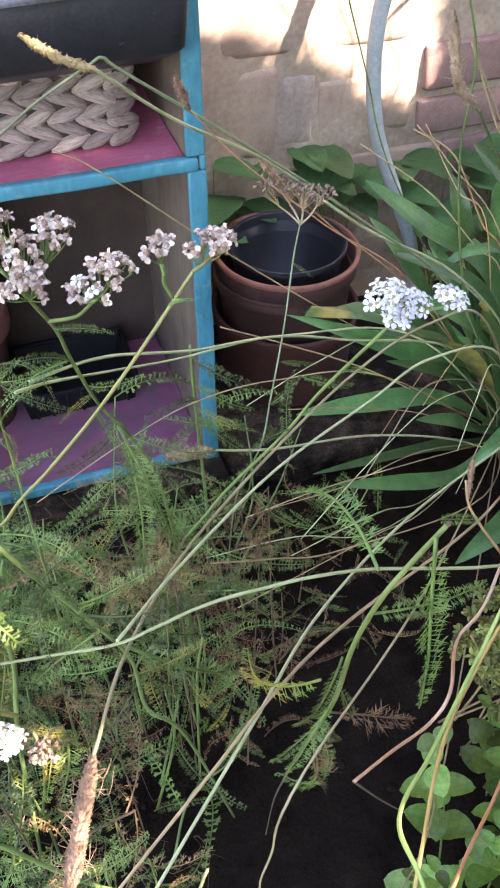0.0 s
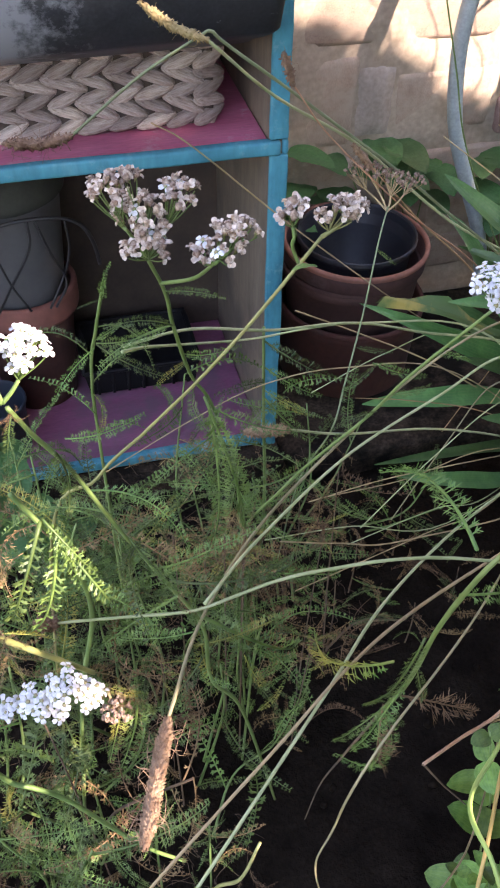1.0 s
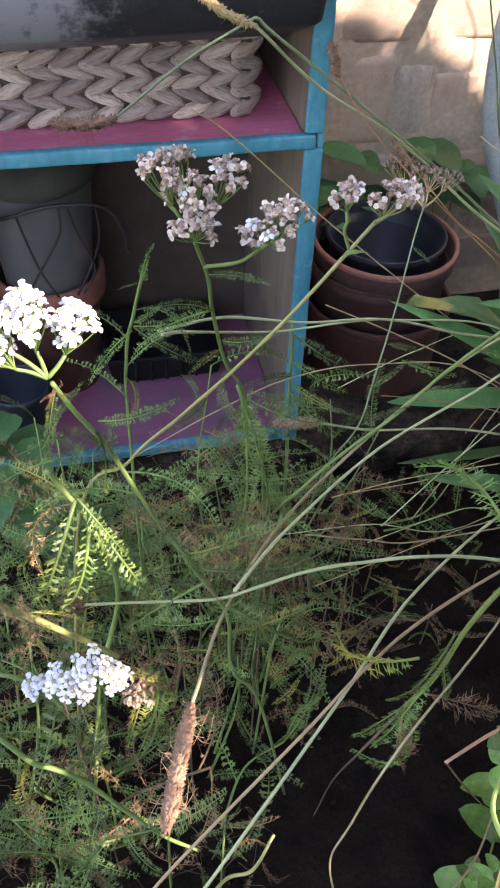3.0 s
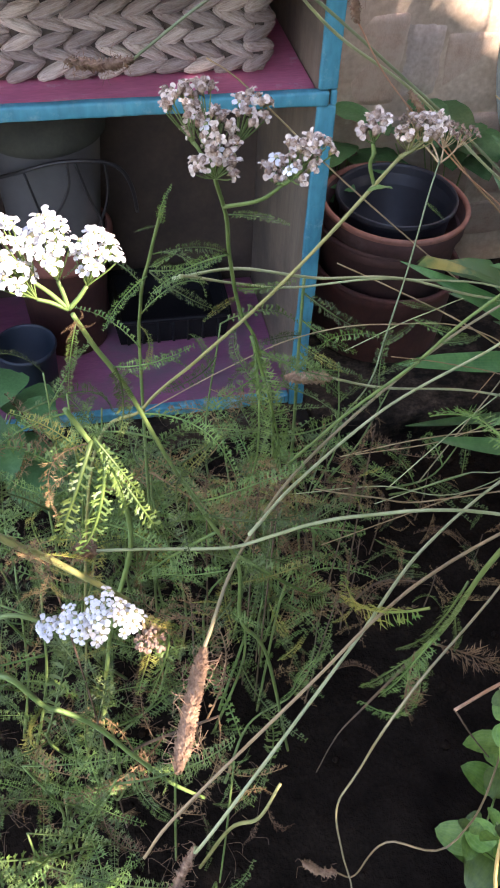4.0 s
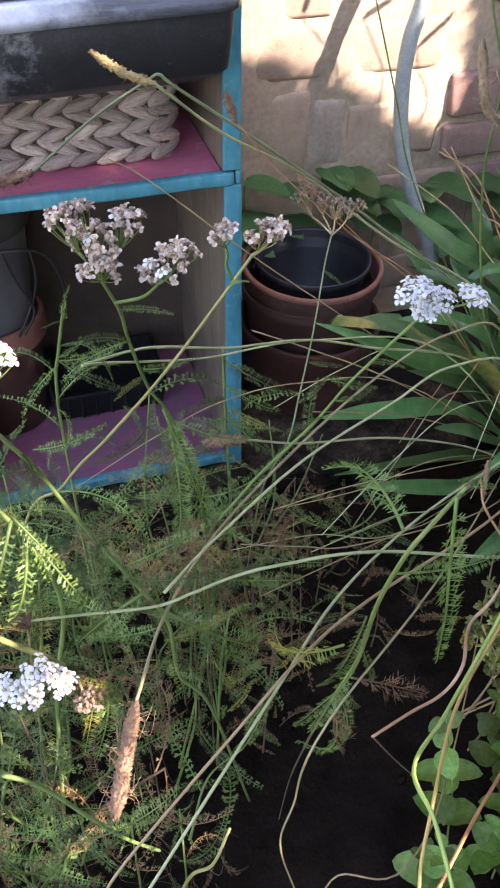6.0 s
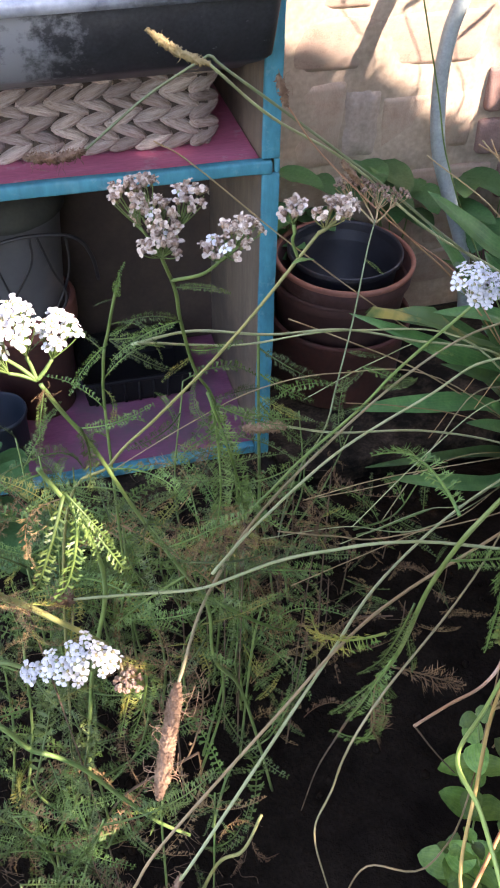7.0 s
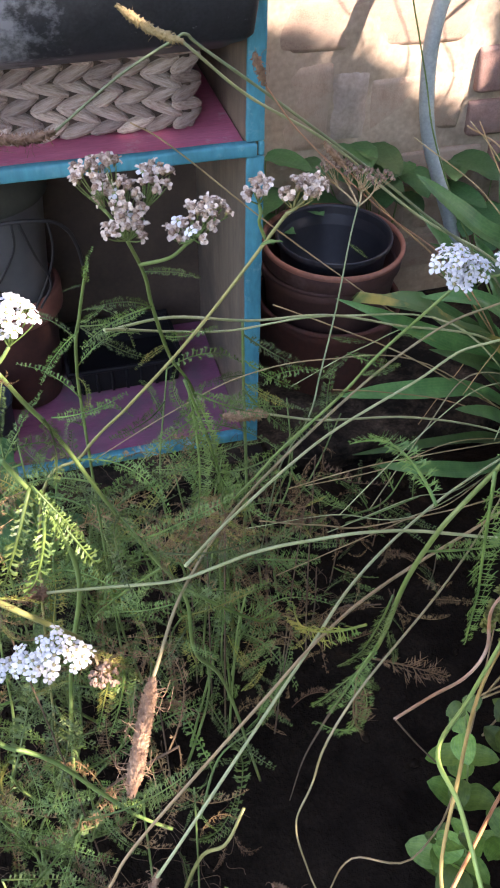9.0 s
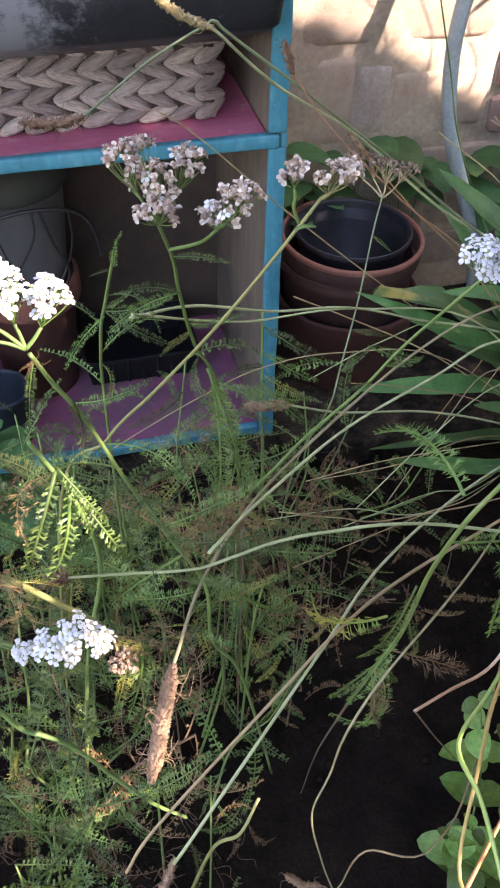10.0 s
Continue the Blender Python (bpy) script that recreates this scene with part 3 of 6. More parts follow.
# ---- basket ----
def strand_mesh(seed, flip):
    rnd = random.Random(seed)
    bm = bmesh.new()
    n, m = 9, 8
    rings = []
    for i in range(n + 1):
        t = i / n
        w = math.sin(math.pi * (0.05 + 0.90 * t ** 0.85)) ** 0.55
        bend = 0.03 * math.sin(math.pi * t) * (1 if flip else -1)
        ring = []
        for k in range(m):
            a = 2 * math.pi * k / m
            groove = 1 + 0.07 * math.sin(5 * a + rnd.random() * 2)
            ring.append(bm.verts.new((t - 0.5, -0.17 * w * math.sin(a) * groove, 0.215 * w * math.cos(a) * groove + bend)))
        rings.append(ring)
    for a, b in zip(rings, rings[1:]):
        for k in range(m):
            bm.faces.new((a[k], a[(k + 1) % m], b[(k + 1) % m], b[k]))
    bm.faces.new(rings[0][::-1])
    bm.faces.new(rings[-1])
    return mesh_of("strand", bm, "wicker")


def basket():
    x0, x1, y0, y1, z0, h = -0.385, -0.049, 0.047, 0.235, SHELF_Z + 0.0015, 0.0885
    b = thing("wicker_basket", "pale woven water hyacinth basket standing on the pink shelf", "basket", ((x0 + x1) / 2, (y0 + y1) / 2, z0))
    o = Vector(b.location)

    def loc(p):
        return Vector(p) - o

    body = part("body", box(loc((x0 + 0.010, y0 + 0.009, z0)), loc((x1 - 0.008, y1 - 0.01, z0 + h - 0.006)), 0.004), "wicker_gap_shade", b, "inner basket wall, coloured dark as shade between the strands")
    kinds = [[strand_mesh(s + 10 * f, f) for s in range(4)] for f in (0, 1)]
    rnd = random.Random(5)
    rows, step, size = 6, 0.0292, 0.0430
    rh = 0.0142
    for side in ("front", "right"):
        a0, a1 = (x0, x1) if side == "front" else (y0, y1)
        n = int((a1 - a0) / step) + 1
        for r in range(rows):
            for i in range(n):
                a = a0 + (0.004 if side == "front" else 0.030) + i * step
                if a > a1 - (0.014 if side == "front" else 0.015):
                    continue
                z = z0 + 0.0096 + r * rh
                ang = -21 if r % 2 == 0 else 21
                s = size * rnd.uniform(0.9, 1.08)
                if a > a1 - 0.016:
                    s, a = s * 0.78, a - 0.004
                ob = part("strand", None, None, b, data=kinds[r % 2][rnd.randrange(4)])
                if side == "front":
                    m = pose(a - o.x, y0 + 0.009 - o.y + rnd.uniform(-0.001, 0.001), z - o.z, 0, ang + rnd.uniform(-6, 6), 0)
                else:
                    m = pose(x1 - 0.010 - o.x, a - o.y, z - o.z, 0, 0, 90) @ pose(0, 0, 0, 0, ang + rnd.uniform(-6, 6), 0)
                ob.matrix_basis = m @ Matrix.Diagonal((s, s, s * 0.82, 1))
    for r in range(rows):
        ob = part("strand", None, None, b, data=kinds[r % 2][r % 4])
        ob.matrix_basis = pose(x1 - 0.013 - o.x, y0 + 0.011 - o.y, z0 + 0.0096 + r * rh - o.z, 0, 0, 30) @ pose(0, 0, 0, 0, -14 if r % 2 == 0 else 14, 0) @ Matrix.Diagonal((0.040, 0.036, 0.038, 1))


basket()


# ---- black planter on the basket ----
def planter():
    p = thing("plastic_planter", "dusty black plastic planter resting on the wicker basket", "planter", (-0.19, 0.1, 0.5150))

    def ring(bm, x0, x1, yl, yr, yb, z, r=0.022, segs=6):
        c = [((x0, yl), 180), ((x1, yr), 270), ((x1, yb), 0), ((x0, yb), 90)]
        out = []
        for (cx, cy), a in c:
            ox, oy = cx + (r if cx == x0 else -r), cy + (r if a in (180, 270) else -r)
            for k in range(segs + 1):
                t = radians(a + 90 * k / segs)
                out.append(bm.verts.new((ox + r * math.cos(t) + 0.19, oy + r * math.sin(t) - 0.1, z)))
        return out

    def skin(bm, rings):
        for a, b in zip(rings, rings[1:]):
            for k in range(len(a)):
                j = (k + 1) % len(a)
                bm.faces.new((a[k], a[j], b[j], b[k]))

    bm = bmesh.new()
    rs = [ring(bm, -0.362, -0.024, 0.030, 0.042, 0.225, 0.001, 0.014)]
    bm.faces.new(rs[0][::-1])
    for t, up in ((0.15, 0.006), (0.3, 0.0155), (0.55, 0.028), (0.7, 0.0365), (0.8, 0.0435), (0.88, 0.068), (1.0, 0.111)):
        rs.append(ring(bm, -0.362 - 0.025 * t, -0.024 + 0.006 * t, 0.030 - 0.135 * t, 0.042 - 0.127 * t, 0.225 + 0.01 * t, up, 0.014))
    inner = [ring(bm, -0.384, -0.021, -0.098, -0.080, 0.232, 0.111, 0.03), ring(bm, -0.365, -0.040, 0.02, 0.03, 0.215, 0.03, 0.03)]
    skin(bm, rs + inner)
    bm.faces.new(inner[-1])
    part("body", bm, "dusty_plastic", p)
    bm = bmesh.new()
    spec = [(-0.387, -0.0172, -0.106, -0.088, 0.104), (-0.393, -0.0140, -0.114, -0.096, 0.104), (-0.393, -0.0140, -0.115, -0.097, 0.113), (-0.391, -0.0145, -0.112, -0.094, 0.116),
            (-0.391, -0.0145, -0.111, -0.093, 0.121), (-0.389, -0.0150, -0.108, -0.090, 0.124), (-0.384, -0.020, -0.098, -0.080, 0.123), (-0.384, -0.020, -0.098, -0.080, 0.104)]
    rs = [ring(bm, a, b, c, d, 0.238, z, 0.026) for a, b, c, d, z in spec]
    skin(bm, rs + [rs[0]])
    part("rim", bm, "rim_plastic_sheen", p, "ridged black rim")


planter()


# ---- plant pots ----
def pot_profile(r, h, collar, t=0.004, taper=0.72):
    rb = r * taper
    zc = h - collar
    rc = rb + (r - rb) * zc / h - 0.003
    return [(0, 0.001), (rb - 0.004, 0), (rb, 0.003), (rc, zc), (r - 0.0015, zc + 0.003), (r - 0.0005, h - 0.004), (r - 0.002, h), (r - t, h - 0.001), (r - t - 0.001, h - 0.005),
            (rb - t, 0.008), (0, 0.007)]


def pots():
    cx, cy = 0.1645, 0.192
    spec = [("terracotta_old", 0.1085, 0.122, 0.022, -0.0295, "large dark red-brown plant pot standing on the paving", 1.5),
            ("terracotta", 0.1005, 0.140, 0.022, 0.0140, "red-brown plant pot nested in the pot below it", -1.0),
            ("terracotta", 0.1028, 0.154, 0.030, 0.031, "red-brown plant pot with an orange rim, nested in a stack", 1.0)]
    x = cx
    for mat, r, h, collar, z, label, tilt in spec:
        p = thing("plant_pot", label, "plant pot", (x + 0.004, cy, z), "stacked plant pots")
        p.rotation_euler = (radians(tilt), radians(tilt * 0.6), 0.4 * tilt)
        part("pot_body", lathe(pot_profile(r, h, collar, 0.004, 0.93 if mat == "terracotta_old" else 0.84), 56), mat, p)
        if mat == "terracotta_old" or h < 0.15:
            part("pot_rim", lathe([(r - 0.0015, h - 0.008), (r + 0.0012, h - 0.005), (r + 0.0010, h + 0.0006), (r - 0.001, h + 0.0014), (r - 0.0046, h + 0.0006), (r - 0.005, h - 0.005)], 56), mat, p, "thick rounded rim")
        else:
            part("pot_rim", lathe([(r + 0.0006, h - 0.006), (r + 0.0016, h - 0.001), (r - 0.001, h + 0.0016), (r - 0.0046, h + 0.0008), (r - 0.005, h - 0.005)], 56), "rim_orange", p, "bright orange rim edge")
    p = thing("plant_pot", "dark blue-black plastic pot nested at the top of the stack", "plant pot", (cx + 0.0095, cy + 0.004, 0.034), "stacked plant pots")
    part("pot_body", lathe(pot_profile(0.0832, 0.156, 0.012, 0.0022, 0.78), 56), "dark_pot", p)
    part("pot_rim", lathe([(0.0834, 0.149), (0.0850, 0.151), (0.0852, 0.153), (0.0846, 0.1545), (0.0852, 0.156), (0.0840, 0.1585), (0.0815, 0.157), (0.0806, 0.152)], 56), "dark_pot", p, "rolled dark rim")


pots()


# ---- things in the lower compartment ----
def lower_things():
    z = 0.0195
    p = thing("plant_pot", "salmon terracotta pot with a deep collar on the lower shelf", "plant pot", (-0.290, 0.168, z))
    # body given a darker clay than the collar, as painted shade below it
    part("pot_body", lathe(pot_profile(0.068, 0.178, 0.034, 0.005, 0.74), 40), "terracotta_old", p)
    part("pot_rim", lathe([(0.0635, 0.144), (0.0695, 0.145), (0.0705, 0.150), (0.0705, 0.176), (0.068, 0.180), (0.064, 0.179)], 40), "salmon_pot", p, "salmon terracotta collar")
    p = thing("plant_pot", "pale grey plastic pot standing inside the terracotta pot", "plant pot", (-0.290, 0.168, z + 0.012))
    part("pot_body", lathe([(0, 0), (0.040, 0.0), (0.043, 0.004), (0.056, 0.165), (0.066, 0.290), (0.069, 0.296)], 40), "pale_pot", p)
    part("cloth_cap", lathe([(0.067, 0.292), (0.071, 0.297), (0.072, 0.306), (0.066, 0.318), (0.052, 0.328), (0.028, 0.333), (0, 0.3335)], 40, 0.03), "olive_cloth", p, "dark rolled cloth over the pot")
    w = thing("wire_basket", "black wire plant holder bent round the pale pot", "wire basket", (-0.290, 0.168, 0.0))
    o = Vector((-0.290, 0.168, 0.0))
    for name, r, way in (("arch", 0.0024, ((-0.345, 0.11, 0.300), (-0.317, 0.088, 0.317), (-0.289, 0.084, 0.326), (-0.262, 0.083, 0.329), (-0.227, 0.085, 0.325), (-0.206, 0.09, 0.310), (-0.195, 0.10, 0.280), (-0.190, 0.12, 0.239))),
                         ("wire", 0.0016, ((-0.266, 0.084, 0.328), (-0.269, 0.086, 0.29), (-0.299, 0.090, 0.238), (-0.319, 0.093, 0.203))), ("wire", 0.0016, ((-0.258, 0.084, 0.328), (-0.246, 0.086, 0.282), (-0.233, 0.095, 0.236), (-0.250, 0.093, 0.203))),
                         ("wire", 0.0016, ((-0.225, 0.085, 0.324), (-0.224, 0.090, 0.283), (-0.236, 0.095, 0.242), (-0.257, 0.092, 0.203))), ("wire", 0.0016, ((-0.314, 0.087, 0.317), (-0.298, 0.090, 0.246), (-0.280, 0.091, 0.203)))):
        part(name, tube([Vector(q) - o for q in way], r, r, 6), "wire", w, "black wire hoop" if name == "arch" else "")
    p = thing("plant_tub", "dark blue plastic tub on the lower shelf", "tub", (-0.345, 0.055, z))
    part("tub_body", lathe(pot_profile(0.040, 0.085, 0.010, 0.003, 0.85), 40), "blue_plastic", p)
    t = thing("seed_tray", "black plastic seed tray with a ribbed side on the lower shelf", "tray", (-0.150, 0.185, z))
    bm = bmesh.new()
    rings = []
    for x, y, h in ((0.070, 0.050, 0.0), (0.074, 0.054, 0.004), (0.080, 0.060, 0.044), (0.076, 0.056, 0.044), (0.068, 0.048, 0.010)):
        rings.append([bm.verts.new((i * x, j * y, h)) for i, j in ((-1, -1), (-0.5, -1), (0, -1), (0.5, -1), (1, -1), (1, 0), (1, 1), (0, 1), (-1, 1), (-1, 0))])
    for p0, p1 in zip(rings, rings[1:]):
        for k in range(10):
            bm.faces.new((p0[k], p0[(k + 1) % 10], p1[(k + 1) % 10], p1[k]))
    bm.faces.new(rings[0][::-1])
    bm.faces.new(rings[-1])
    part("tray_body", bm, "dark", t, smooth=False)
    line = [Vector((x, y, 0.045)) for x, y in ((-0.08, -0.06), (0.08, -0.06), (0.08, 0.06), (-0.08, 0.06), (-0.08, -0.06))]
    part("tray_rim", tube_into(bmesh.new(), [p.lerp(q, i / 6) for p, q in zip(line, line[1:]) for i in range(6)] + [line[-1]], 0.0032, 0.0032, 8), "dark", t, "rolled rim")
    for k in range(7):
        x = -0.063 + 0.021 * k
        part("rib", box((x - 0.002, -0.0605, 0.006), (x + 0.002, -0.054, 0.040), 0.0006, 1), "dark", t)


lower_things()


# ---- hose ----
def hose():
    h = thing("hose", "pale blue-grey plastic hose leaning up the wall", "hose", (0.345, 0.19, 0.0))
    pts = [(0.43, 0.26, 0.0), (0.405, 0.255, 0.11), (0.364, 0.252, 0.207), (0.3247, 0.25, 0.303), (0.3105, 0.25, 0.392), (0.3120, 0.25, 0.459), (0.3235, 0.25, 0.507), (0.345, 0.262, 0.57), (0.385, 0.285, 0.66), (0.44, 0.303, 0.78), (0.50, 0.308, 0.95), (0.52, 0.308, 1.15)]
    bm = bmesh.new()
    tube_into(bm, spline([Vector(p) - h.location for p in pts], 10), 0.0106, 0.0106, 14)
    part("hose_pipe", bm, "pipe", h)


hose()


# ---- plant pieces ----
def mesh_two(name, bm, mats):
    me = mesh_of(name, bm, mats[0])
    for m in mats[1:]:
        me.materials.append(M[m])
    return me


def floret_mesh(seed, mats):
    """A small open flower: five notched petals round a domed disc on a green cup. About 1 across."""
    rnd = random.Random(seed)
    bm = bmesh.new()
    for k in range(5):
        a = 2 * math.pi * k / 5 + rnd.uniform(-0.15, 0.15)
        lift = rnd.uniform(-0.6, 0.5)
        rows = []
        for r, w, z in ((0.11, 0.06, 0.0), (0.27, 0.17, 0.05), (0.44, 0.21, 0.02), (0.55, 0.12, -0.05)):
            rows.append([bm.verts.new((r * math.cos(a) - s * w * math.sin(a), r * math.sin(a) + s * w * math.cos(a), z + lift * r - 0.05 * abs(s))) for s in (-1, 0, 1)])
        for p, q in zip(rows, rows[1:]):
            for i in range(2):
                bm.faces.new((p[i], q[i], q[i + 1], p[i + 1]))
    n = len(bm.faces)
    c = bm.verts.new((0, 0, 0.12))
    ring = [bm.verts.new((0.155 * math.cos(b), 0.155 * math.sin(b), 0.04)) for b in (2 * math.pi * k / 7 for k in range(7))]
    low = [bm.verts.new((0.19 * math.cos(b), 0.19 * math.sin(b), -0.12)) for b in (2 * math.pi * k / 7 for k in range(7))]
    tip = bm.verts.new((0, 0, -0.55))
    for k in range(7):
        j = (k + 1) % 7
        bm.faces.new((ring[k], ring[j], c)).material_index = 1
        bm.faces.new((low[k], low[j], ring[j], ring[k])).material_index = 2
        bm.faces.new((tip, low[j], low[k])).material_index = 2
    return mesh_two("floret", bm, mats)


def bud_mesh(seed, mats):
    """A faded flower: a small brown knob ringed by crumpled, curled petals on its cup."""
    rnd = random.Random(seed)
    bm = bmesh.new()
    s = bmesh.ops.create_icosphere(bm, subdivisions=2, radius=0.25)["verts"]
    off = Vector((rnd.random() * 9, rnd.random() * 9, 0))
    for v in s:
        v.co *= 1 + 0.6 * noise.noise(v.co * 7 + off)
        v.co.z = v.co.z * 1.45 + 0.04
    for f in bm.faces:
        f.material_index = 1
    for k in range(rnd.choice((4, 5, 5, 6))):
        a = rnd.random() * 6.283
        tilt = rnd.uniform(-0.5, 1.5)
        p = Vector((math.cos(a), math.sin(a), tilt)).normalized()
        q = Vector((-math.sin(a), math.cos(a), 0))
        n = p.cross(q)
        ln = rnd.uniform(0.8, 1.15)
        rows = []
        for r, w in ((0.18, 0.10), (0.32, 0.17), (0.46, 0.19), (0.56, 0.09)):
            rows.append([bm.verts.new(p * r * ln + q * w * e * ln + n * (0.10 * e * e - 0.5 * (r - 0.2) ** 2 + rnd.uniform(-0.04, 0.04))) for e in (-1, 0, 1)])
        for c, d in zip(rows, rows[1:]):
            for e in range(2):
                bm.faces.new((c[e], d[e], d[e + 1], c[e + 1]))
    base = [bm.verts.new((0.2 * math.cos(b), 0.2 * math.sin(b), -0.10)) for b in (2 * math.pi * k / 6 for k in range(6))]
    tip = bm.verts.new((0, 0, -0.7))
    for k in range(6):
        bm.faces.new((tip, base[(k + 1) % 6], base[k])).material_index = 2
    return mesh_two("floret", bm, mats)


FLORETS = {
    "fresh": [floret_mesh(s, ("petal", "disc", "stem_green")) for s in range(4)],
    "faded": [bud_mesh(s + 20, ("petal_faded", "petal_core", "stem_olive")) for s in range(5)],
    "dry": [bud_mesh(s + 40, ("petal_dry", "petal_core", "stalk_straw")) for s in range(4)],
}
FLORETS["mixed"] = FLORETS["faded"] * 6 + FLORETS["fresh"][:1]


def flower_head(owner, root, clusters, kind, size=0.0046, mat="stem_green", label="", seed=1, dome=0.35, up=(0, -0.25, 1)):
    """A corymb: branches from root to each cluster (centre, radius, count), a flower at the end of each twig."""
    rnd = random.Random(seed)
    root, up = Vector(root), Vector(up).normalized()
    side = up.orthogonal().normalized()
    other = up.cross(side)
    bm = bmesh.new()
    spots = []
    for c, r, n in clusters:
        c = Vector(c)
        fork = root.lerp(c, 0.62) - up * r * 0.55
        tube_into(bm, spline([root, root.lerp(fork, 0.55) + (c - root).cross(up) * 0.03, fork], 4), 0.0009, 0.0007, 5)
        for i in range(n):
            rr, a = math.sqrt((i + 0.5) / n), 2.39996 * i + rnd.random()
            p = c + (side * math.cos(a) + other * math.sin(a)) * rr * r + up * (dome * r * (1 - rr * rr) + rnd.uniform(-0.12, 0.16) * r)
            spots.append((p, c, rr))
            base = p - up * size * 0.5
            tube_into(bm, spline([fork, fork.lerp(base, 0.6) - up * r * 0.08, base], 3), 0.00032, 0.00028, 4, cap=False)
    head = part("flower_head", bm, mat, owner, label)
    for p, c, rr in spots:
        ob = part("floret", None, None, head, data=rnd.choice(FLORETS[kind]))
        d = (up + (p - c).normalized() * 0.8 * rr + Vector((rnd.uniform(-0.5, 0.5), rnd.uniform(-0.5, 0.5), 0))).normalized()
        s = size * rnd.uniform(0.78, 1.22)
        ob.matrix_basis = Matrix.Translation(p) @ d.to_track_quat("Z", "Y").to_matrix().to_4x4() @ pose(0, 0, 0, 0, 0, rnd.uniform(0, 360)) @ Matrix.Diagonal((s, s, s, 1))
    return head


def feather_mesh(seed, arch, mat, pairs=29, wide=0.092, ragged=0.2, thick=0.0062, curl=0.8, teeth=4, bend=0.11, rib=0.0105):
    """A yarrow leaf of unit length along x, arched upwards: a midrib with a comb of small toothed pinnae on both sides."""
    rnd = random.Random(seed)
    bm = bmesh.new()
    sway = rnd.uniform(-bend, bend)

    def mid(t):
        return Vector((t, sway * 4 * t * (1 - t), arch * 4 * t * (1 - t) - 0.12 * max(0, t - 0.6)))

    def lobe(p, d, ln, side, w):
        bm.faces.new([bm.verts.new(v) for v in (p - side * w * 0.5, p + side * w * 0.5, p + d * ln * 0.6 + side * w * 0.8, p + d * ln, p + d * ln * 0.55 - side * w * 0.8)])

    tube_into(bm, [mid(i / 12) for i in range(13)], rib, 0.0035, 5)
    for i in range(pairs):
        t = 0.08 + 0.91 * i / (pairs - 1)
        d = (mid(min(1, t + 0.02)) - mid(t - 0.02)).normalized()
        w = wide * min(1.0, 0.45 + 2.0 * t) * (1 - max(0, t - 0.45) ** 1.6 * 1.9) + 0.008
        for s in (-1, 1):
            if rnd.random() < 0.2 * ragged:
                continue
            p = mid(t + rnd.uniform(-0.010, 0.010))
            out = (Vector((0, s, 0)) + d * rnd.uniform(0.10, 0.45) + Vector((0, 0, rnd.uniform(0.15, 1.0) * curl))).normalized()
            ln = w * rnd.uniform(1 - ragged, 1 + ragged)
            side = d.copy()
            side.rotate(Matrix.Rotation(rnd.uniform(-0.5, 0.5), 3, out))
            up = out.cross(side).normalized()
            lobe(p, out, ln, side, thick)
            for f, x, z in ((0.50, 0.9, 0.4), (0.58, -0.8, 0.5), (0.36, 0.8, 0.3), (0.30, -0.7, 0.6))[:teeth]:
                k = (out * 0.75 + side * x + up * z * rnd.uniform(0.2, 1.2)).normalized()
                lobe(p + out * ln * f, k, ln * rnd.uniform(0.32, 0.50), out, thick * 0.8)
    return mesh_of("leaf", bm, mat)


FEATHERS = {m: [feather_mesh(s + 7 * i, arch, m) for s, arch in enumerate((0.02, 0.10, 0.20, -0.10, 0.28))] for i, m in enumerate(("yarrow_leaf", "yarrow_yellow"))}
FEATHERS["broad"] = [feather_mesh(s + 51, arch, "yarrow_leaf", 17, 0.080, 0.3, 0.0150, 0.9, 3) for s, arch in enumerate((0.05, 0.12, -0.08))]
FEATHERS["comb"] = [feather_mesh(s + 71, arch, "yarrow_leaf", 27, 0.092, 0.18, 0.0062, 0.9, 4, 0.08, 0.0125) for s, arch in enumerate((0.02, 0.09, 0.15, -0.07))]
FEATHERS["long"] = [feather_mesh(s + 91, arch, "yarrow_leaf", 44, 0.068, 0.13, 0.0042, 0.7, 4, 0.03, 0.0085) for s, arch in enumerate((0.02, 0.06, 0.10, -0.04))]
FEATHERS["spiky"] = [feather_mesh(s + 111, arch, "yarrow_leaf", 20, 0.072, 0.25, 0.0125, 0.8, 2, 0.10, 0.016) for s, arch in enumerate((0.12, 0.20, -0.12, 0.26))]
FEATHERS["wide"] = [feather_mesh(121, 0.10, "yarrow_leaf", 34, 0.098, 0.15, 0.0058, 0.7, 4, 0.03, 0.0095)]
FEATHERS["yellow"] = [feather_mesh(s + 131, arch, "yarrow_yellow", 32, 0.105, 0.18, 0.0075, 0.8, 3, 0.06, 0.0085) for s, arch in enumerate((0.12, 0.18))]
FEATHERS["withered"] = [feather_mesh(s + 31, arch, "withered", 30, 0.105, 0.6, 0.0066, 2.2, 4, 0.28, 0.008) for s, arch in enumerate((0.1, -0.15, 0.2, 0.02))]


def feather(owner, base, tip, mat="comb", which=0, up=(0.1, -0.75, 0.66), label=""):
    ob = part("leaf", None, None, owner, label, data=FEATHERS[mat][which % len(FEATHERS[mat])])
    ob.matrix_basis = aim(base, tip, up)
    return ob


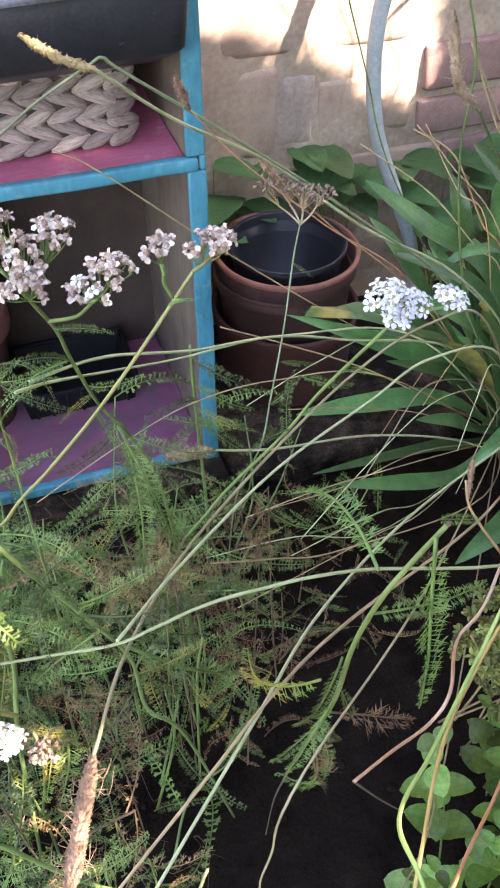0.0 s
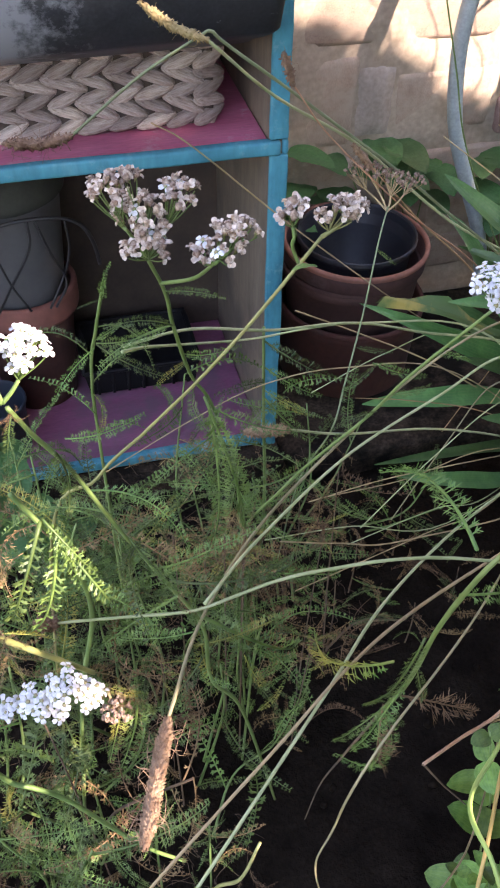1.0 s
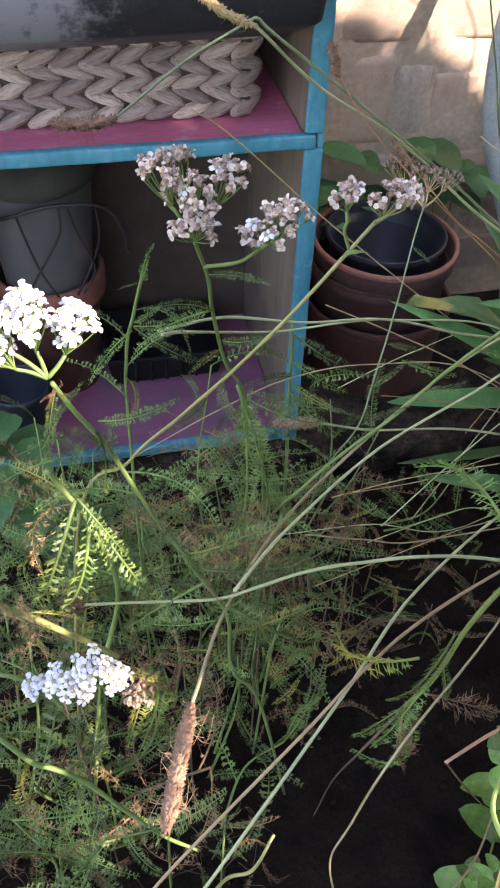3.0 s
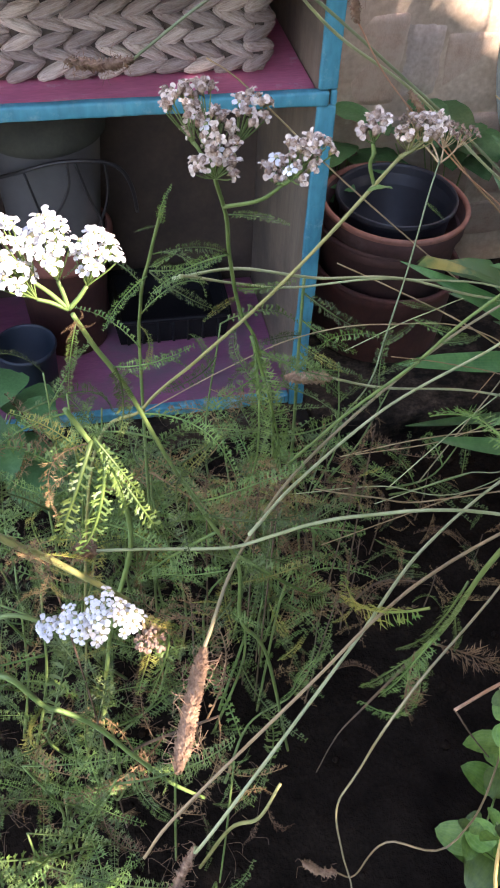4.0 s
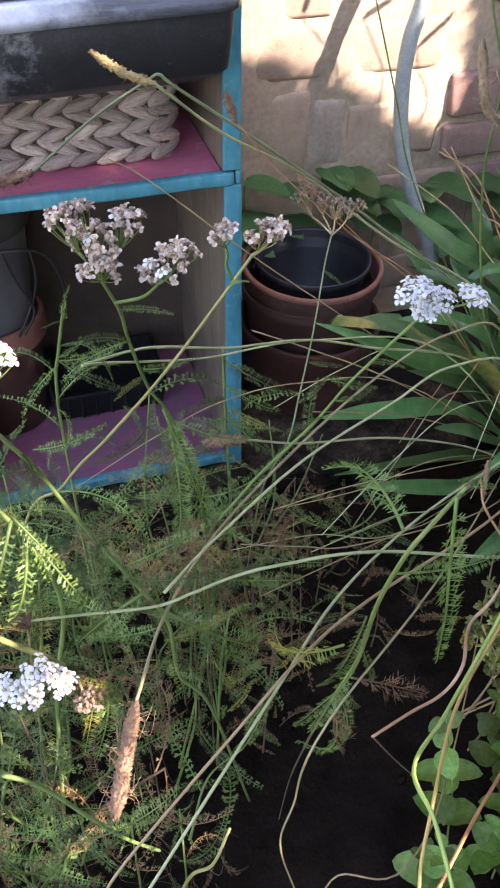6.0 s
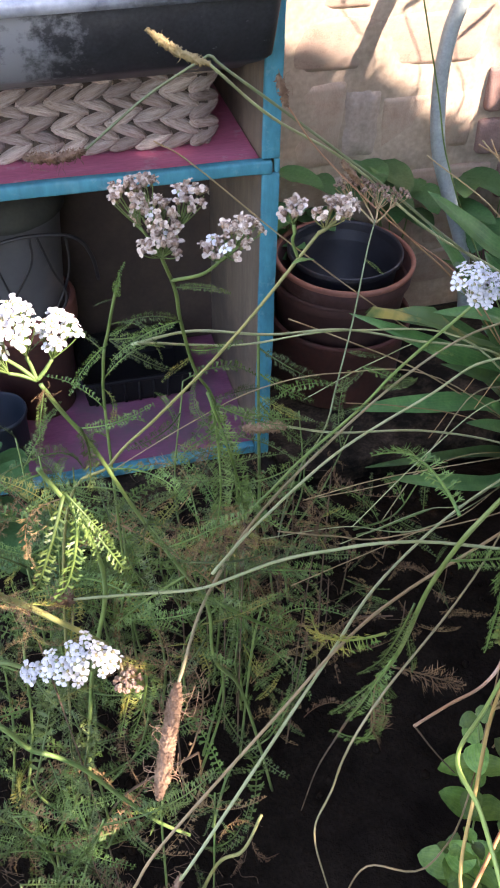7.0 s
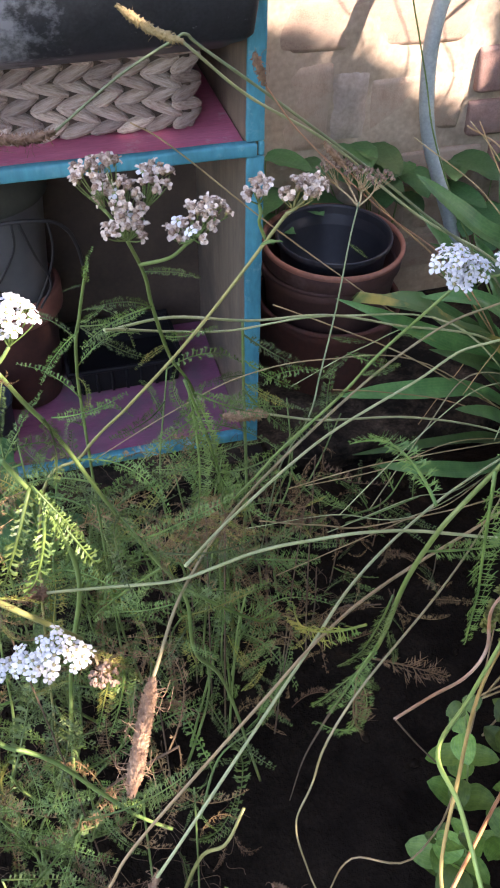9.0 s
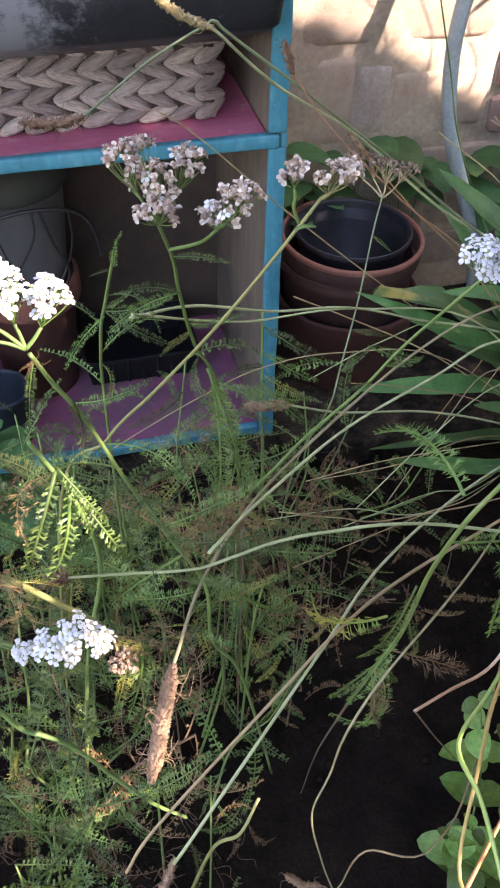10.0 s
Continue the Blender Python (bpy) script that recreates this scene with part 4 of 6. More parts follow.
def stem_leaves(owner, line, rnd, every, size, start=0.1, end=1.0, mats=(0.84, 0.92)):
    """Leaves set alternately along a stem, drooping outwards."""
    pts = spline(line, 8)
    total = sum((b - a).length for a, b in zip(pts, pts[1:]))
    run, nxt, k = 0.0, total * start, rnd.random() * 6
    for a, b in zip(pts, pts[1:]):
        run += (b - a).length
        while run >= nxt and nxt < total * end:
            k += 2.4 + rnd.uniform(-0.4, 0.4)
            ln = size * rnd.uniform(0.6, 1.15)
            out = Vector((math.cos(k), math.sin(k), rnd.uniform(-0.6, 0.9))).normalized()
            u = rnd.random()
            mat = ("broad" if rnd.random() < 0.15 else "yarrow_leaf") if u < mats[0] else "yarrow_yellow" if u < mats[1] else "withered"
            feather(owner, b, b + out * ln, mat, rnd.randrange(5), (rnd.uniform(-0.9, 0.9), rnd.uniform(-1.1, 0.5), 1))
            nxt += every * rnd.uniform(0.6, 1.4)


def head_mesh(pts, r, mat, seed, hairs=0, bracts=170, coarse=1.0):
    """A plantain seed head: a core along a few points, clad in small scales, with dry hairs."""
    rnd = random.Random(seed)
    line = spline(pts, 10)
    bm = bmesh.new()
    tube_into(bm, line, r * (0.95 - 0.4 * coarse), r * (0.9 - 0.35 * coarse), 8, ends=0.2)
    n = len(line)
    for i in range(bracts + hairs):
        t = rnd.random() * (n - 1)
        k = min(int(t), n - 2)
        p = line[k].lerp(line[k + 1], t - k)
        d = (line[k + 1] - line[k]).normalized()
        o = d.orthogonal().normalized()
        o.rotate(Matrix.Rotation(rnd.random() * 6.283, 3, d))
        s = d.cross(o)
        u = t / (n - 1)
        o = o * min(1.0, 0.45 + 3.5 * min(u, 1 - u))
        if i < bracts:
            w, ln = r * 0.34 * coarse, r * (0.85 + rnd.uniform(0.0, 0.45) * coarse)
            a = p + o * r * (0.9 - 0.4 * coarse)
            tipv = p + o * ln + d * r * rnd.uniform(-0.3, 0.7)
            vs = [bm.verts.new(v) for v in (a - s * w, a - d * w, a + s * w, tipv)]
            bm.faces.new((vs[0], vs[1], vs[3]))
            bm.faces.new((vs[1], vs[2], vs[3]))
            bm.faces.new((vs[2], vs[0], vs[3]))
        else:
            ln = r * rnd.uniform(1.4, 3.0)
            c = [p + o * r * 0.7, p + o * ln * 0.75 + s * rnd.uniform(-1, 1) * r + d * rnd.uniform(-0.6, 0.6) * r, p + o * ln + d * rnd.uniform(-2, 2) * r + s * rnd.uniform(-1.5, 1.5) * r]
            tube_into(bm, spline(c, 3), r * 0.045, r * 0.03, 3, cap=False)
    return mesh_of("seed_head", bm, mat)


def blade_mesh(name, mat, wide, arch, keel=0.25, wave=0.05, n=16, seed=0, blunt=1.0, fat=0.8):
    """A leaf blade of unit length along x: lance-shaped, folded at the midrib, arched and slightly waved."""
    bm = bmesh.new()
    uvl = bm.loops.layers.uv.new("UVMap")
    rows = []
    for i in range(n + 1):
        t = i / n
        w = wide * (math.sin(math.pi * (0.04 + 0.96 * t ** (0.85 * blunt))) ** fat) * (1 if t < 0.97 else 0.5) + 0.004
        z = arch * 4 * t * (1 - t)
        row = []
        for k in range(7):
            s = (k - 3) / 3
            row.append((bm.verts.new((t, s * w, z + keel * abs(s) * w + wave * noise.noise((t * 5 + seed, s * 1.5, seed)) * abs(s))), (t, k / 6)))
        rows.append(row)
    for a, b in zip(rows, rows[1:]):
        for k in range(6):
            q = (a[k], b[k], b[k + 1], a[k + 1])
            f = bm.faces.new([v for v, _ in q])
            for lp, (_, uv) in zip(f.loops, q):
                lp[uvl].uv = uv
    return mesh_of(name, bm, mat)


def blade_path(name, mat, pts, half, keel=0.3, wave=0.25, seed=0):
    """A ribbed strap leaf whose midrib runs through a few points, base first; widest past the middle, pointed at the tip."""
    line = spline(pts, 8)
    n = len(line) - 1
    bm = bmesh.new()
    uvl = bm.loops.layers.uv.new("UVMap")
    rows = []
    for i, p in enumerate(line):
        t = i / n
        d = (line[min(i + 1, n)] - line[max(i - 1, 0)]).normalized()
        side = Vector((0, -0.45, 0.9)).cross(d).normalized()
        side.rotate(Matrix.Rotation(0.5 * noise.noise((t * 2.2 + seed * 7, seed, 0)), 3, d))
        up = d.cross(side)
        w = half * min(1.0, 0.22 + 1.5 * t) * max(0.0, 1 - max(0, t - 0.45) ** 2.2 / 0.55 ** 2.2) ** 0.8 + 0.0005
        row = []
        for k in range(7):
            s = (k - 3) / 3
            row.append((bm.verts.new(p + side * s * w + up * w * (keel * abs(s) + wave * abs(s) * noise.noise((t * 6 + seed * 3, s * 0.8, seed)))), (t, k / 6)))
        rows.append(row)
    for a, b in zip(rows, rows[1:]):
        for k in range(6):
            q = (a[k], b[k], b[k + 1], a[k + 1])
            f = bm.faces.new([v for v, _ in q])
            for lp, (_, uv) in zip(f.loops, q):
                lp[uvl].uv = uv
    return mesh_of(name, bm, mat)


# ---- plantain ----
BASE = Vector((0.40, -0.09, 0.0))


def plantain():
    p = thing("plantain", "ribwort plantain with long ribbed dark green leaves and brown seed heads", "plant", BASE)
    rnd = random.Random(3)
    foot = Vector((0.385, -0.10, 0.02))
    near = [(((0.30, -0.11, 0.15), (0.1992, -0.12, 0.222)), (0.0442, -0.145, 0.3254), 0.0145), (((0.2569, -0.13, 0.142), (0.1327, -0.17, 0.203)), (0.0368, -0.2, 0.2407), 0.0125),
            (((0.309, -0.14, 0.085), (0.24, -0.175, 0.15)), (0.1786, -0.2, 0.1919), 0.0095), (((0.31, -0.13, 0.05), (0.2216, -0.17, 0.108)), (0.0416, -0.24, 0.1918), 0.0085),
            (((0.2458, -0.2, 0.0838), (0.14, -0.25, 0.155)), (0.0507, -0.28, 0.2128), 0.0095), (((0.3506, -0.05, 0.2382), (0.2792, 0.0, 0.2954)), (0.214, 0.05, 0.347), 0.0185),
            (((0.3675, -0.05, 0.25), (0.31, -0.05, 0.290)), (0.2608, -0.05, 0.2652), 0.0065), (((0.32, -0.11, 0.12), (0.267, -0.12, 0.17)), (0.1486, -0.17, 0.2588), 0.0125),
            (((0.3970, -0.0300, 0.2990), (0.3620, 0.0000, 0.3530)), (0.3320, 0.0200, 0.3870), 0.0185), (((0.33, -0.10, 0.17), (0.24, -0.12, 0.27)), (0.150, -0.13, 0.300), 0.0120),
            (((0.34, -0.09, 0.20), (0.29, -0.07, 0.27)), (0.205, -0.03, 0.300), 0.0120), (((0.33, -0.20, 0.14), (0.27, -0.25, 0.20)), (0.19, -0.29, 0.20), 0.0130),
            (((0.36, -0.18, 0.15), (0.30, -0.30, 0.25)), (0.155, -0.385, 0.262), 0.0140), (((0.37, -0.12, 0.20), (0.33, -0.16, 0.33)), (0.27, -0.17, 0.36), 0.0125),
            (((0.33, -0.05, 0.12), (0.26, -0.02, 0.18)), (0.17, 0.0, 0.20), 0.0110), (((0.30, -0.28, 0.15), (0.2053, -0.355, 0.194)), (0.122, -0.393, 0.196), 0.0150)]
    for k, (way, tip, half) in enumerate(near):
        ob = part("leaf", None, None, p, data=blade_path("leaf", "plantain", [q - BASE for q in (foot, Vector(way[0]), Vector(way[1]), Vector(tip))], half, seed=k))
    tips = []
    for k in range(26):
        a = radians(rnd.uniform(-75, 175))
        ln = rnd.uniform(0.08, 0.25)
        tips.append(((BASE.x + ln * math.cos(a), BASE.y + ln * math.sin(a) * 0.9, rnd.uniform(0.10, 0.33) * (1.2 - 1.4 * abs(ln - 0.1))), k % 6))
    for k, pts in enumerate((((0.280, -0.25, 0.219), (0.242, -0.27, 0.222), (0.237, -0.27, 0.195), (0.25, -0.27, 0.16)), ((0.282, -0.25, 0.218), (0.255, -0.27, 0.205), (0.25, -0.275, 0.17), (0.262, -0.27, 0.145)), ((0.28, -0.25, 0.218), (0.268, -0.262, 0.19), (0.274, -0.27, 0.16), (0.260, -0.27, 0.125)))):
        part("leaf", None, None, p, "withered curled pale leaf", data=blade_path("leaf", "withered_leaf", [Vector(q) - BASE for q in ((0.33, -0.19, 0.14),) + pts], 0.0014, 1.2, 0.8, seed=30 + k))
    for k, (tip, w) in enumerate(tips):
        b = Vector((rnd.uniform(-0.03, 0.03), rnd.uniform(-0.03, 0.03), 0.01))
        t = Vector(tip) - BASE
        rise = Vector((rnd.uniform(-0.03, 0.03), rnd.uniform(-0.03, 0.03), 0.02 + 0.09 * t.length))
        way = [b, b.lerp(t, 0.34) + rise * rnd.uniform(0.3, 0.9), b.lerp(t, 0.70) + rise * rnd.uniform(0.4, 1.1), t]
        part("leaf", None, None, p, data=blade_path("leaf", "plantain" if k % 7 else "plantain_yellow", way, rnd.uniform(0.010, 0.018), 0.25, 0.5, seed=60 + k))
    ob = part("leaf", None, None, p, "yellowing leaf", data=blade_mesh("leaf", "plantain_yellow", 0.055, 0.10, 0.3, seed=9))
    ob.matrix_basis = aim((0.0, -0.01, 0.01), Vector((0.075, -0.13, 0.317)) - BASE)
    ob = part("leaf", None, None, p, "yellowing leaf", data=blade_mesh("leaf", "plantain_yellow", 0.075, 0.05, 0.3, seed=12))
    ob.matrix_basis = aim((-0.02, 0.01, 0.08), Vector((0.285, -0.12, 0.268)) - BASE)

    def stalk(pts, mat, r=0.0012, head=None, head_mat="seed_brown", head_r=0.0036, hairs=30, foot=True, bracts=170, label=""):
        line = [Vector(q) - BASE for q in pts]
        if foot:
            line.append(Vector((rnd.uniform(-0.02, 0.02), rnd.uniform(-0.02, 0.02), 0.004)))
        s = part("stalk", tube(line, r * 0.78, r * 1.2, 12, 7, 0.10, 0.24), mat, p, label)
        if head:
            part("seed_head", None, None, s, "dry brown seed head", data=head_mesh([Vector(q) - BASE for q in head], head_r, head_mat, len(pts) + int(1000 * abs(pts[0][0])), hairs, bracts, 0.5 if bracts > 600 else 0.85))

    stalk([(-0.211, -0.42, 0.527), (-0.162, -0.366, 0.491), (-0.09, -0.305, 0.433), (-0.004, -0.248, 0.384), (0.085, -0.2, 0.324), (0.276, -0.12, 0.2)], "stalk_pale", 0.0012)
    stalk([(-0.217, -0.5, 0.586), (-0.2, -0.448, 0.546), (-0.164, -0.372, 0.484), (-0.097, -0.27, 0.4), (0.02, -0.22, 0.36), (0.2, -0.15, 0.26)], "stalk_pale", 0.0010)
    stalk([(-0.236, -0.655, 0.346), (-0.228, -0.659, 0.375), (-0.138, -0.583, 0.396), (-0.064, -0.507, 0.368), (0.059, -0.409, 0.312), (0.245, -0.29, 0.234)], "stalk_pale", 0.0011,
          [(-0.254, -0.666, 0.293), (-0.246, -0.661, 0.316), (-0.236, -0.655, 0.346)], "seed_brown", 0.0035, 30, bracts=260)
    stalk([(-0.262, -0.655, 0.345), (-0.242, -0.645, 0.37), (-0.167, -0.603, 0.399), (-0.117, -0.567, 0.396), (-0.054, -0.524, 0.372), (0.119, -0.42, 0.301), (0.28, -0.27, 0.2)], "stalk_straw", 0.0011)
    stalk([(-0.222, -0.595, 0.436), (-0.189, -0.530, 0.426), (-0.118, -0.436, 0.395), (0.031, -0.311, 0.373), (0.15, -0.239, 0.355), (0.243, -0.2, 0.305)], "stalk_dun", 0.0012,
          [(-0.2425, -0.655, 0.443), (-0.2325, -0.626, 0.441), (-0.222, -0.595, 0.436)], "seed_brown", 0.0045, 46, bracts=1200)
    stalk([(-0.199, -0.58, 0.503), (-0.152, -0.505, 0.448), (-0.058, -0.402, 0.392), (0.058, -0.312, 0.347), (0.145, -0.256, 0.327), (0.265, -0.2, 0.261)], "stalk_pale", 0.0012)
    stalk([(-0.2680, -0.5350, 0.4460), (-0.2510, -0.5350, 0.4430), (-0.2310, -0.5350, 0.4390), (-0.1980, -0.5350, 0.4330), (-0.1750, -0.5300, 0.4310), (-0.1480, -0.5250, 0.4310), (-0.1150, -0.5200, 0.4250), (-0.05, -0.515, 0.41), (0.125, -0.48, 0.315), (0.28, -0.3, 0.18)], "stalk_pale", 0.0010,
          [(-0.2790, -0.5350, 0.4490), (-0.2740, -0.5350, 0.4470), (-0.2680, -0.5350, 0.4460)], "seed_dark", 0.0040, 30, bracts=260)
    stalk([(-0.123, -0.45, 0.368), (-0.064, -0.416, 0.308), (0.013, -0.379, 0.245), (0.212, -0.3, 0.161)], "stalk_straw", 0.0007)
    stalk([(-0.104, -0.395, 0.417), (-0.042, -0.354, 0.361), (0.071, -0.294, 0.286), (0.196, -0.242, 0.196), (0.321, -0.2, 0.094)], "stalk_pale", 0.0011,
          [(-0.136, -0.4, 0.426), (-0.12, -0.398, 0.422), (-0.104, -0.395, 0.417)], "seed_brown", 0.0046, 8, bracts=420)
    stalk([(-0.139, -0.322, 0.649), (-0.084, -0.27, 0.592), (-0.002, -0.22, 0.527), (0.10, -0.19, 0.435), (0.22, -0.16, 0.345), (0.33, -0.13, 0.21)], "stalk_pale", 0.0013,
          [(-0.176, -0.324, 0.672), (-0.158, -0.323, 0.658), (-0.139, -0.322, 0.649)], "seed_gold", 0.0033, 8, bracts=300)
    stalk([(-0.22, -0.345, 0.614), (-0.175, -0.30, 0.625), (-0.135, -0.268, 0.632), (-0.125, -0.262, 0.633), (-0.113, -0.258, 0.622), (-0.04, -0.235, 0.562), (0.08, -0.205, 0.46), (0.24, -0.15, 0.30)], "stem_umbel", 0.0011,
          [(-0.255, -0.372, 0.626), (-0.238, -0.36, 0.618), (-0.22, -0.345, 0.614)], "seed_brown", 0.0036, 30, bracts=220)
    stalk([(-0.16, -0.22, 0.561), (-0.127, -0.202, 0.531), (-0.023, -0.152, 0.417), (0.13, -0.102, 0.267), (0.305, -0.06, 0.111)], "stalk_straw", 0.0008)
    stalk([(-0.083, -0.30, 0.612), (-0.04, -0.26, 0.555), (0.05, -0.21, 0.46), (0.2, -0.14, 0.31)], "stalk_pink", 0.0007,
          [(-0.093, -0.31, 0.635), (-0.088, -0.306, 0.624), (-0.083, -0.30, 0.612)], "seed_brown", 0.0036, 6, bracts=90)
    stalk([(0.006, -0.228, 0.513), (0.07, -0.19, 0.44), (0.2, -0.13, 0.30)], "stalk_orange", 0.0009,
          [(-0.014, -0.232, 0.536), (-0.004, -0.23, 0.524), (0.006, -0.228, 0.513)], "seed_brown", 0.0036, 6, bracts=90)
    stalk([(-0.04, -0.2, 0.369), (0.033, -0.178, 0.315), (0.138, -0.152, 0.236), (0.291, -0.12, 0.103)], "stalk_straw", 0.0009)
    stalk([(-0.228, -0.3, 0.308), (-0.151, -0.272, 0.324), (-0.082, -0.25, 0.332), (0.004, -0.226, 0.316), (0.14, -0.19, 0.255)], "stalk_straw", 0.0006)
    stalk([(0.152, -0.2, 0.643), (0.192, -0.174, 0.564), (0.209, -0.148, 0.472), (0.243, -0.122, 0.358), (0.289, -0.1, 0.234)], "stem_green", 0.0012)
    stalk([(0.036, -0.427, 0.645), (0.101, -0.36, 0.576), (0.19, -0.275, 0.465), (0.32, -0.15, 0.244)], "stem_green", 0.0009,
          [(-0.001, -0.450, 0.702), (0.006, -0.445, 0.683), (0.016, -0.438, 0.663), (0.036, -0.427, 0.645)], "seed_pale", 0.0031, 14, bracts=900)
    stalk([(0.141, 0.0, 0.601), (0.191, 0.021, 0.478), (0.225, 0.033, 0.389), (0.301, 0.05, 0.25)], "stem_green", 0.0010)
    stalk([(0.263, -0.1, 0.615), (0.315, -0.084, 0.528), (0.35, -0.075, 0.46)], "stalk_straw", 0.0012)
    stalk([(0.271, -0.05, 0.516), (0.32, -0.035, 0.443), (0.374, -0.02, 0.359)], "stalk_straw", 0.0013)
    stalk([(0.241, 0.0, 0.425), (0.289, -0.014, 0.393), (0.327, -0.035, 0.315), (0.362, -0.05, 0.253)], "stalk_orange", 0.0012)
    stalk([(0.179, 0.0, 0.418), (0.26, -0.021, 0.358), (0.322, -0.039, 0.287), (0.365, -0.05, 0.235)], "stalk_straw", 0.0010)
    stalk([(0.2444, 0.0, 0.4294), (0.285, -0.01, 0.385), (0.3568, -0.05, 0.2781)], "stalk_straw", 0.0008)
    stalk([(0.263, -0.05, 0.5285), (0.30, -0.06, 0.45), (0.3318, -0.08, 0.3742)], "stalk_straw", 0.0011)
    stalk([(0.2551, 0.0, 0.4291), (0.29, -0.03, 0.36), (0.3278, -0.05, 0.3079)], "stalk_orange", 0.0008)
    stalk([(0.35, 0.0, 0.45), (0.36, -0.03, 0.36), (0.375, -0.06, 0.25)], "stalk_straw", 0.0009)
    stalk([(0.326, -0.05, 0.473), (0.333, -0.06, 0.392), (0.343, -0.071, 0.285), (0.366, -0.08, 0.184)], "stalk_orange", 0.0012)
    stalk([(-0.100, -0.745, 0.406), (-0.106, -0.729, 0.440), (-0.099, -0.695, 0.437), (-0.093, -0.663, 0.424), (-0.056, -0.63, 0.399), (-0.012, -0.592, 0.383), (0.027, -0.559, 0.379), (0.096, -0.5, 0.392), (0.24, -0.33, 0.30)], "stalk_lime", 0.0013)
    stalk([(-0.098, -0.74, 0.400), (-0.106, -0.711, 0.387), (-0.08, -0.669, 0.400), (-0.035, -0.614, 0.379), (0.025, -0.562, 0.359), (0.105, -0.5, 0.351), (0.25, -0.33, 0.26)], "stalk_amber", 0.0012)
    stalk([(-0.1028, -0.6355, 0.4116), (-0.0721, -0.6195, 0.3932), (-0.0390, -0.6035, 0.3744), (-0.0196, -0.5905, 0.3775), (0.023, -0.536, 0.330), (0.072, -0.5, 0.318), (0.22, -0.34, 0.24)], "stalk_bleached", 0.0012)
    stalk([(-0.121, -0.73, 0.375), (-0.089, -0.703, 0.36), (-0.033, -0.657, 0.314), (0.024, -0.612, 0.279), (0.063, -0.567, 0.282), (0.078, -0.53, 0.304), (0.14, -0.43, 0.30)], "stalk_rust", 0.0013)
    stalk([(-0.157, -0.64, 0.13), (-0.134, -0.64, 0.092), (-0.122, -0.639, 0.139), (-0.139, -0.638, 0.229), (-0.152, -0.637, 0.309), (-0.146, -0.637, 0.359), (-0.130, -0.635, 0.44), (0.02, -0.50, 0.36)], "stalk_dun", 0.0006,
          [(-0.178, -0.641, 0.15), (-0.168, -0.64, 0.14), (-0.157, -0.64, 0.13)], "seed_brown", 0.0036, 10, bracts=90)
    stalk([(-0.133, -0.63, 0.162), (-0.118, -0.63, 0.147), (-0.104, -0.63, 0.208), (-0.048, -0.63, 0.184), (0.06, -0.52, 0.12)], "stalk_straw", 0.0007,
          [(-0.161, -0.63, 0.202), (-0.148, -0.63, 0.175), (-0.133, -0.63, 0.162)], "seed_brown", 0.0036, 10, bracts=90)
    for pts, mat in ((((-0.003, -0.30, 0.148), (0.119, -0.25, 0.115), (0.201, -0.22, 0.08)), "stalk_pale"), (((-0.024, -0.28, 0.203), (0.082, -0.24, 0.161), (0.196, -0.2, 0.139)), "stalk_straw"),
                     (((-0.084, -0.38, 0.204), (0.088, -0.30, 0.144), (0.174, -0.26, 0.114)), "stalk_straw"), (((-0.090, -0.30, 0.18), (0.009, -0.28, 0.150), (0.137, -0.25, 0.085)), "stalk_pale"),
                     (((-0.060, -0.33, 0.26), (0.03, -0.29, 0.225), (0.14, -0.24, 0.17)), "stalk_straw"), (((0.02, -0.22, 0.27), (0.09, -0.20, 0.235), (0.20, -0.17, 0.17)), "stalk_orange")):
        stalk(list(pts), mat, 0.0006)
    r2 = random.Random(91)
    for k in range(7):
        end = Vector((r2.uniform(-0.02, 0.22), r2.uniform(-0.36, -0.10), r2.uniform(0.04, 0.26)))
        top = end.lerp(BASE, 0.45) + Vector((0, r2.uniform(-0.03, 0.03), r2.uniform(0.06, 0.15)))
        stalk([end, end.lerp(top, 0.5) + Vector((0, 0, 0.012)), top, top.lerp(BASE, 0.6) + Vector((0, 0, 0.05))], r2.choice(("stalk_straw", "stalk_dun", "stalk_pale", "stalk_pale", "stalk_orange")), r2.uniform(0.0005, 0.0009))
    # unseen stalks added off to the right to throw their shadows on the wall
    for a, b in (((0.630, 0.099, 0.661), (0.683, 0.099, 0.706)), ((0.544, 0.099, 0.709), (0.582, 0.099, 0.729)), ((0.679, 0.099, 0.538), (0.721, 0.099, 0.572)), ((0.456, 0.099, 0.723), (0.464, 0.099, 0.750))):
        a, b = Vector(a), Vector(b)
        stalk([a, a.lerp(BASE, 0.25) + Vector((0.09, 0.03, 0.05)), a.lerp(BASE, 0.65) + Vector((0.07, 0.02, 0.03))], "stalk_straw", 0.0010, [b, (a + b) / 2, a], "seed_brown", 0.0042, 8, bracts=140)
    stalk([(0.105, -0.40, 0.321), (0.108, -0.412, 0.297), (0.132, -0.432, 0.257), (0.16, -0.44, 0.215)], "stalk_orange", 0.0012, [(0.115, -0.39, 0.3333), (0.1155, -0.392, 0.3122), (0.1148, -0.396, 0.2912)], "seed_brown", 0.0032, 4, foot=False, bracts=120)
    stalk([(-0.0558, -0.6255, 0.3139), (-0.0820, -0.6315, 0.3670), (-0.1028, -0.6355, 0.4116)], "thatch", 0.0005, foot=False, label="dry root thread")


plantain()


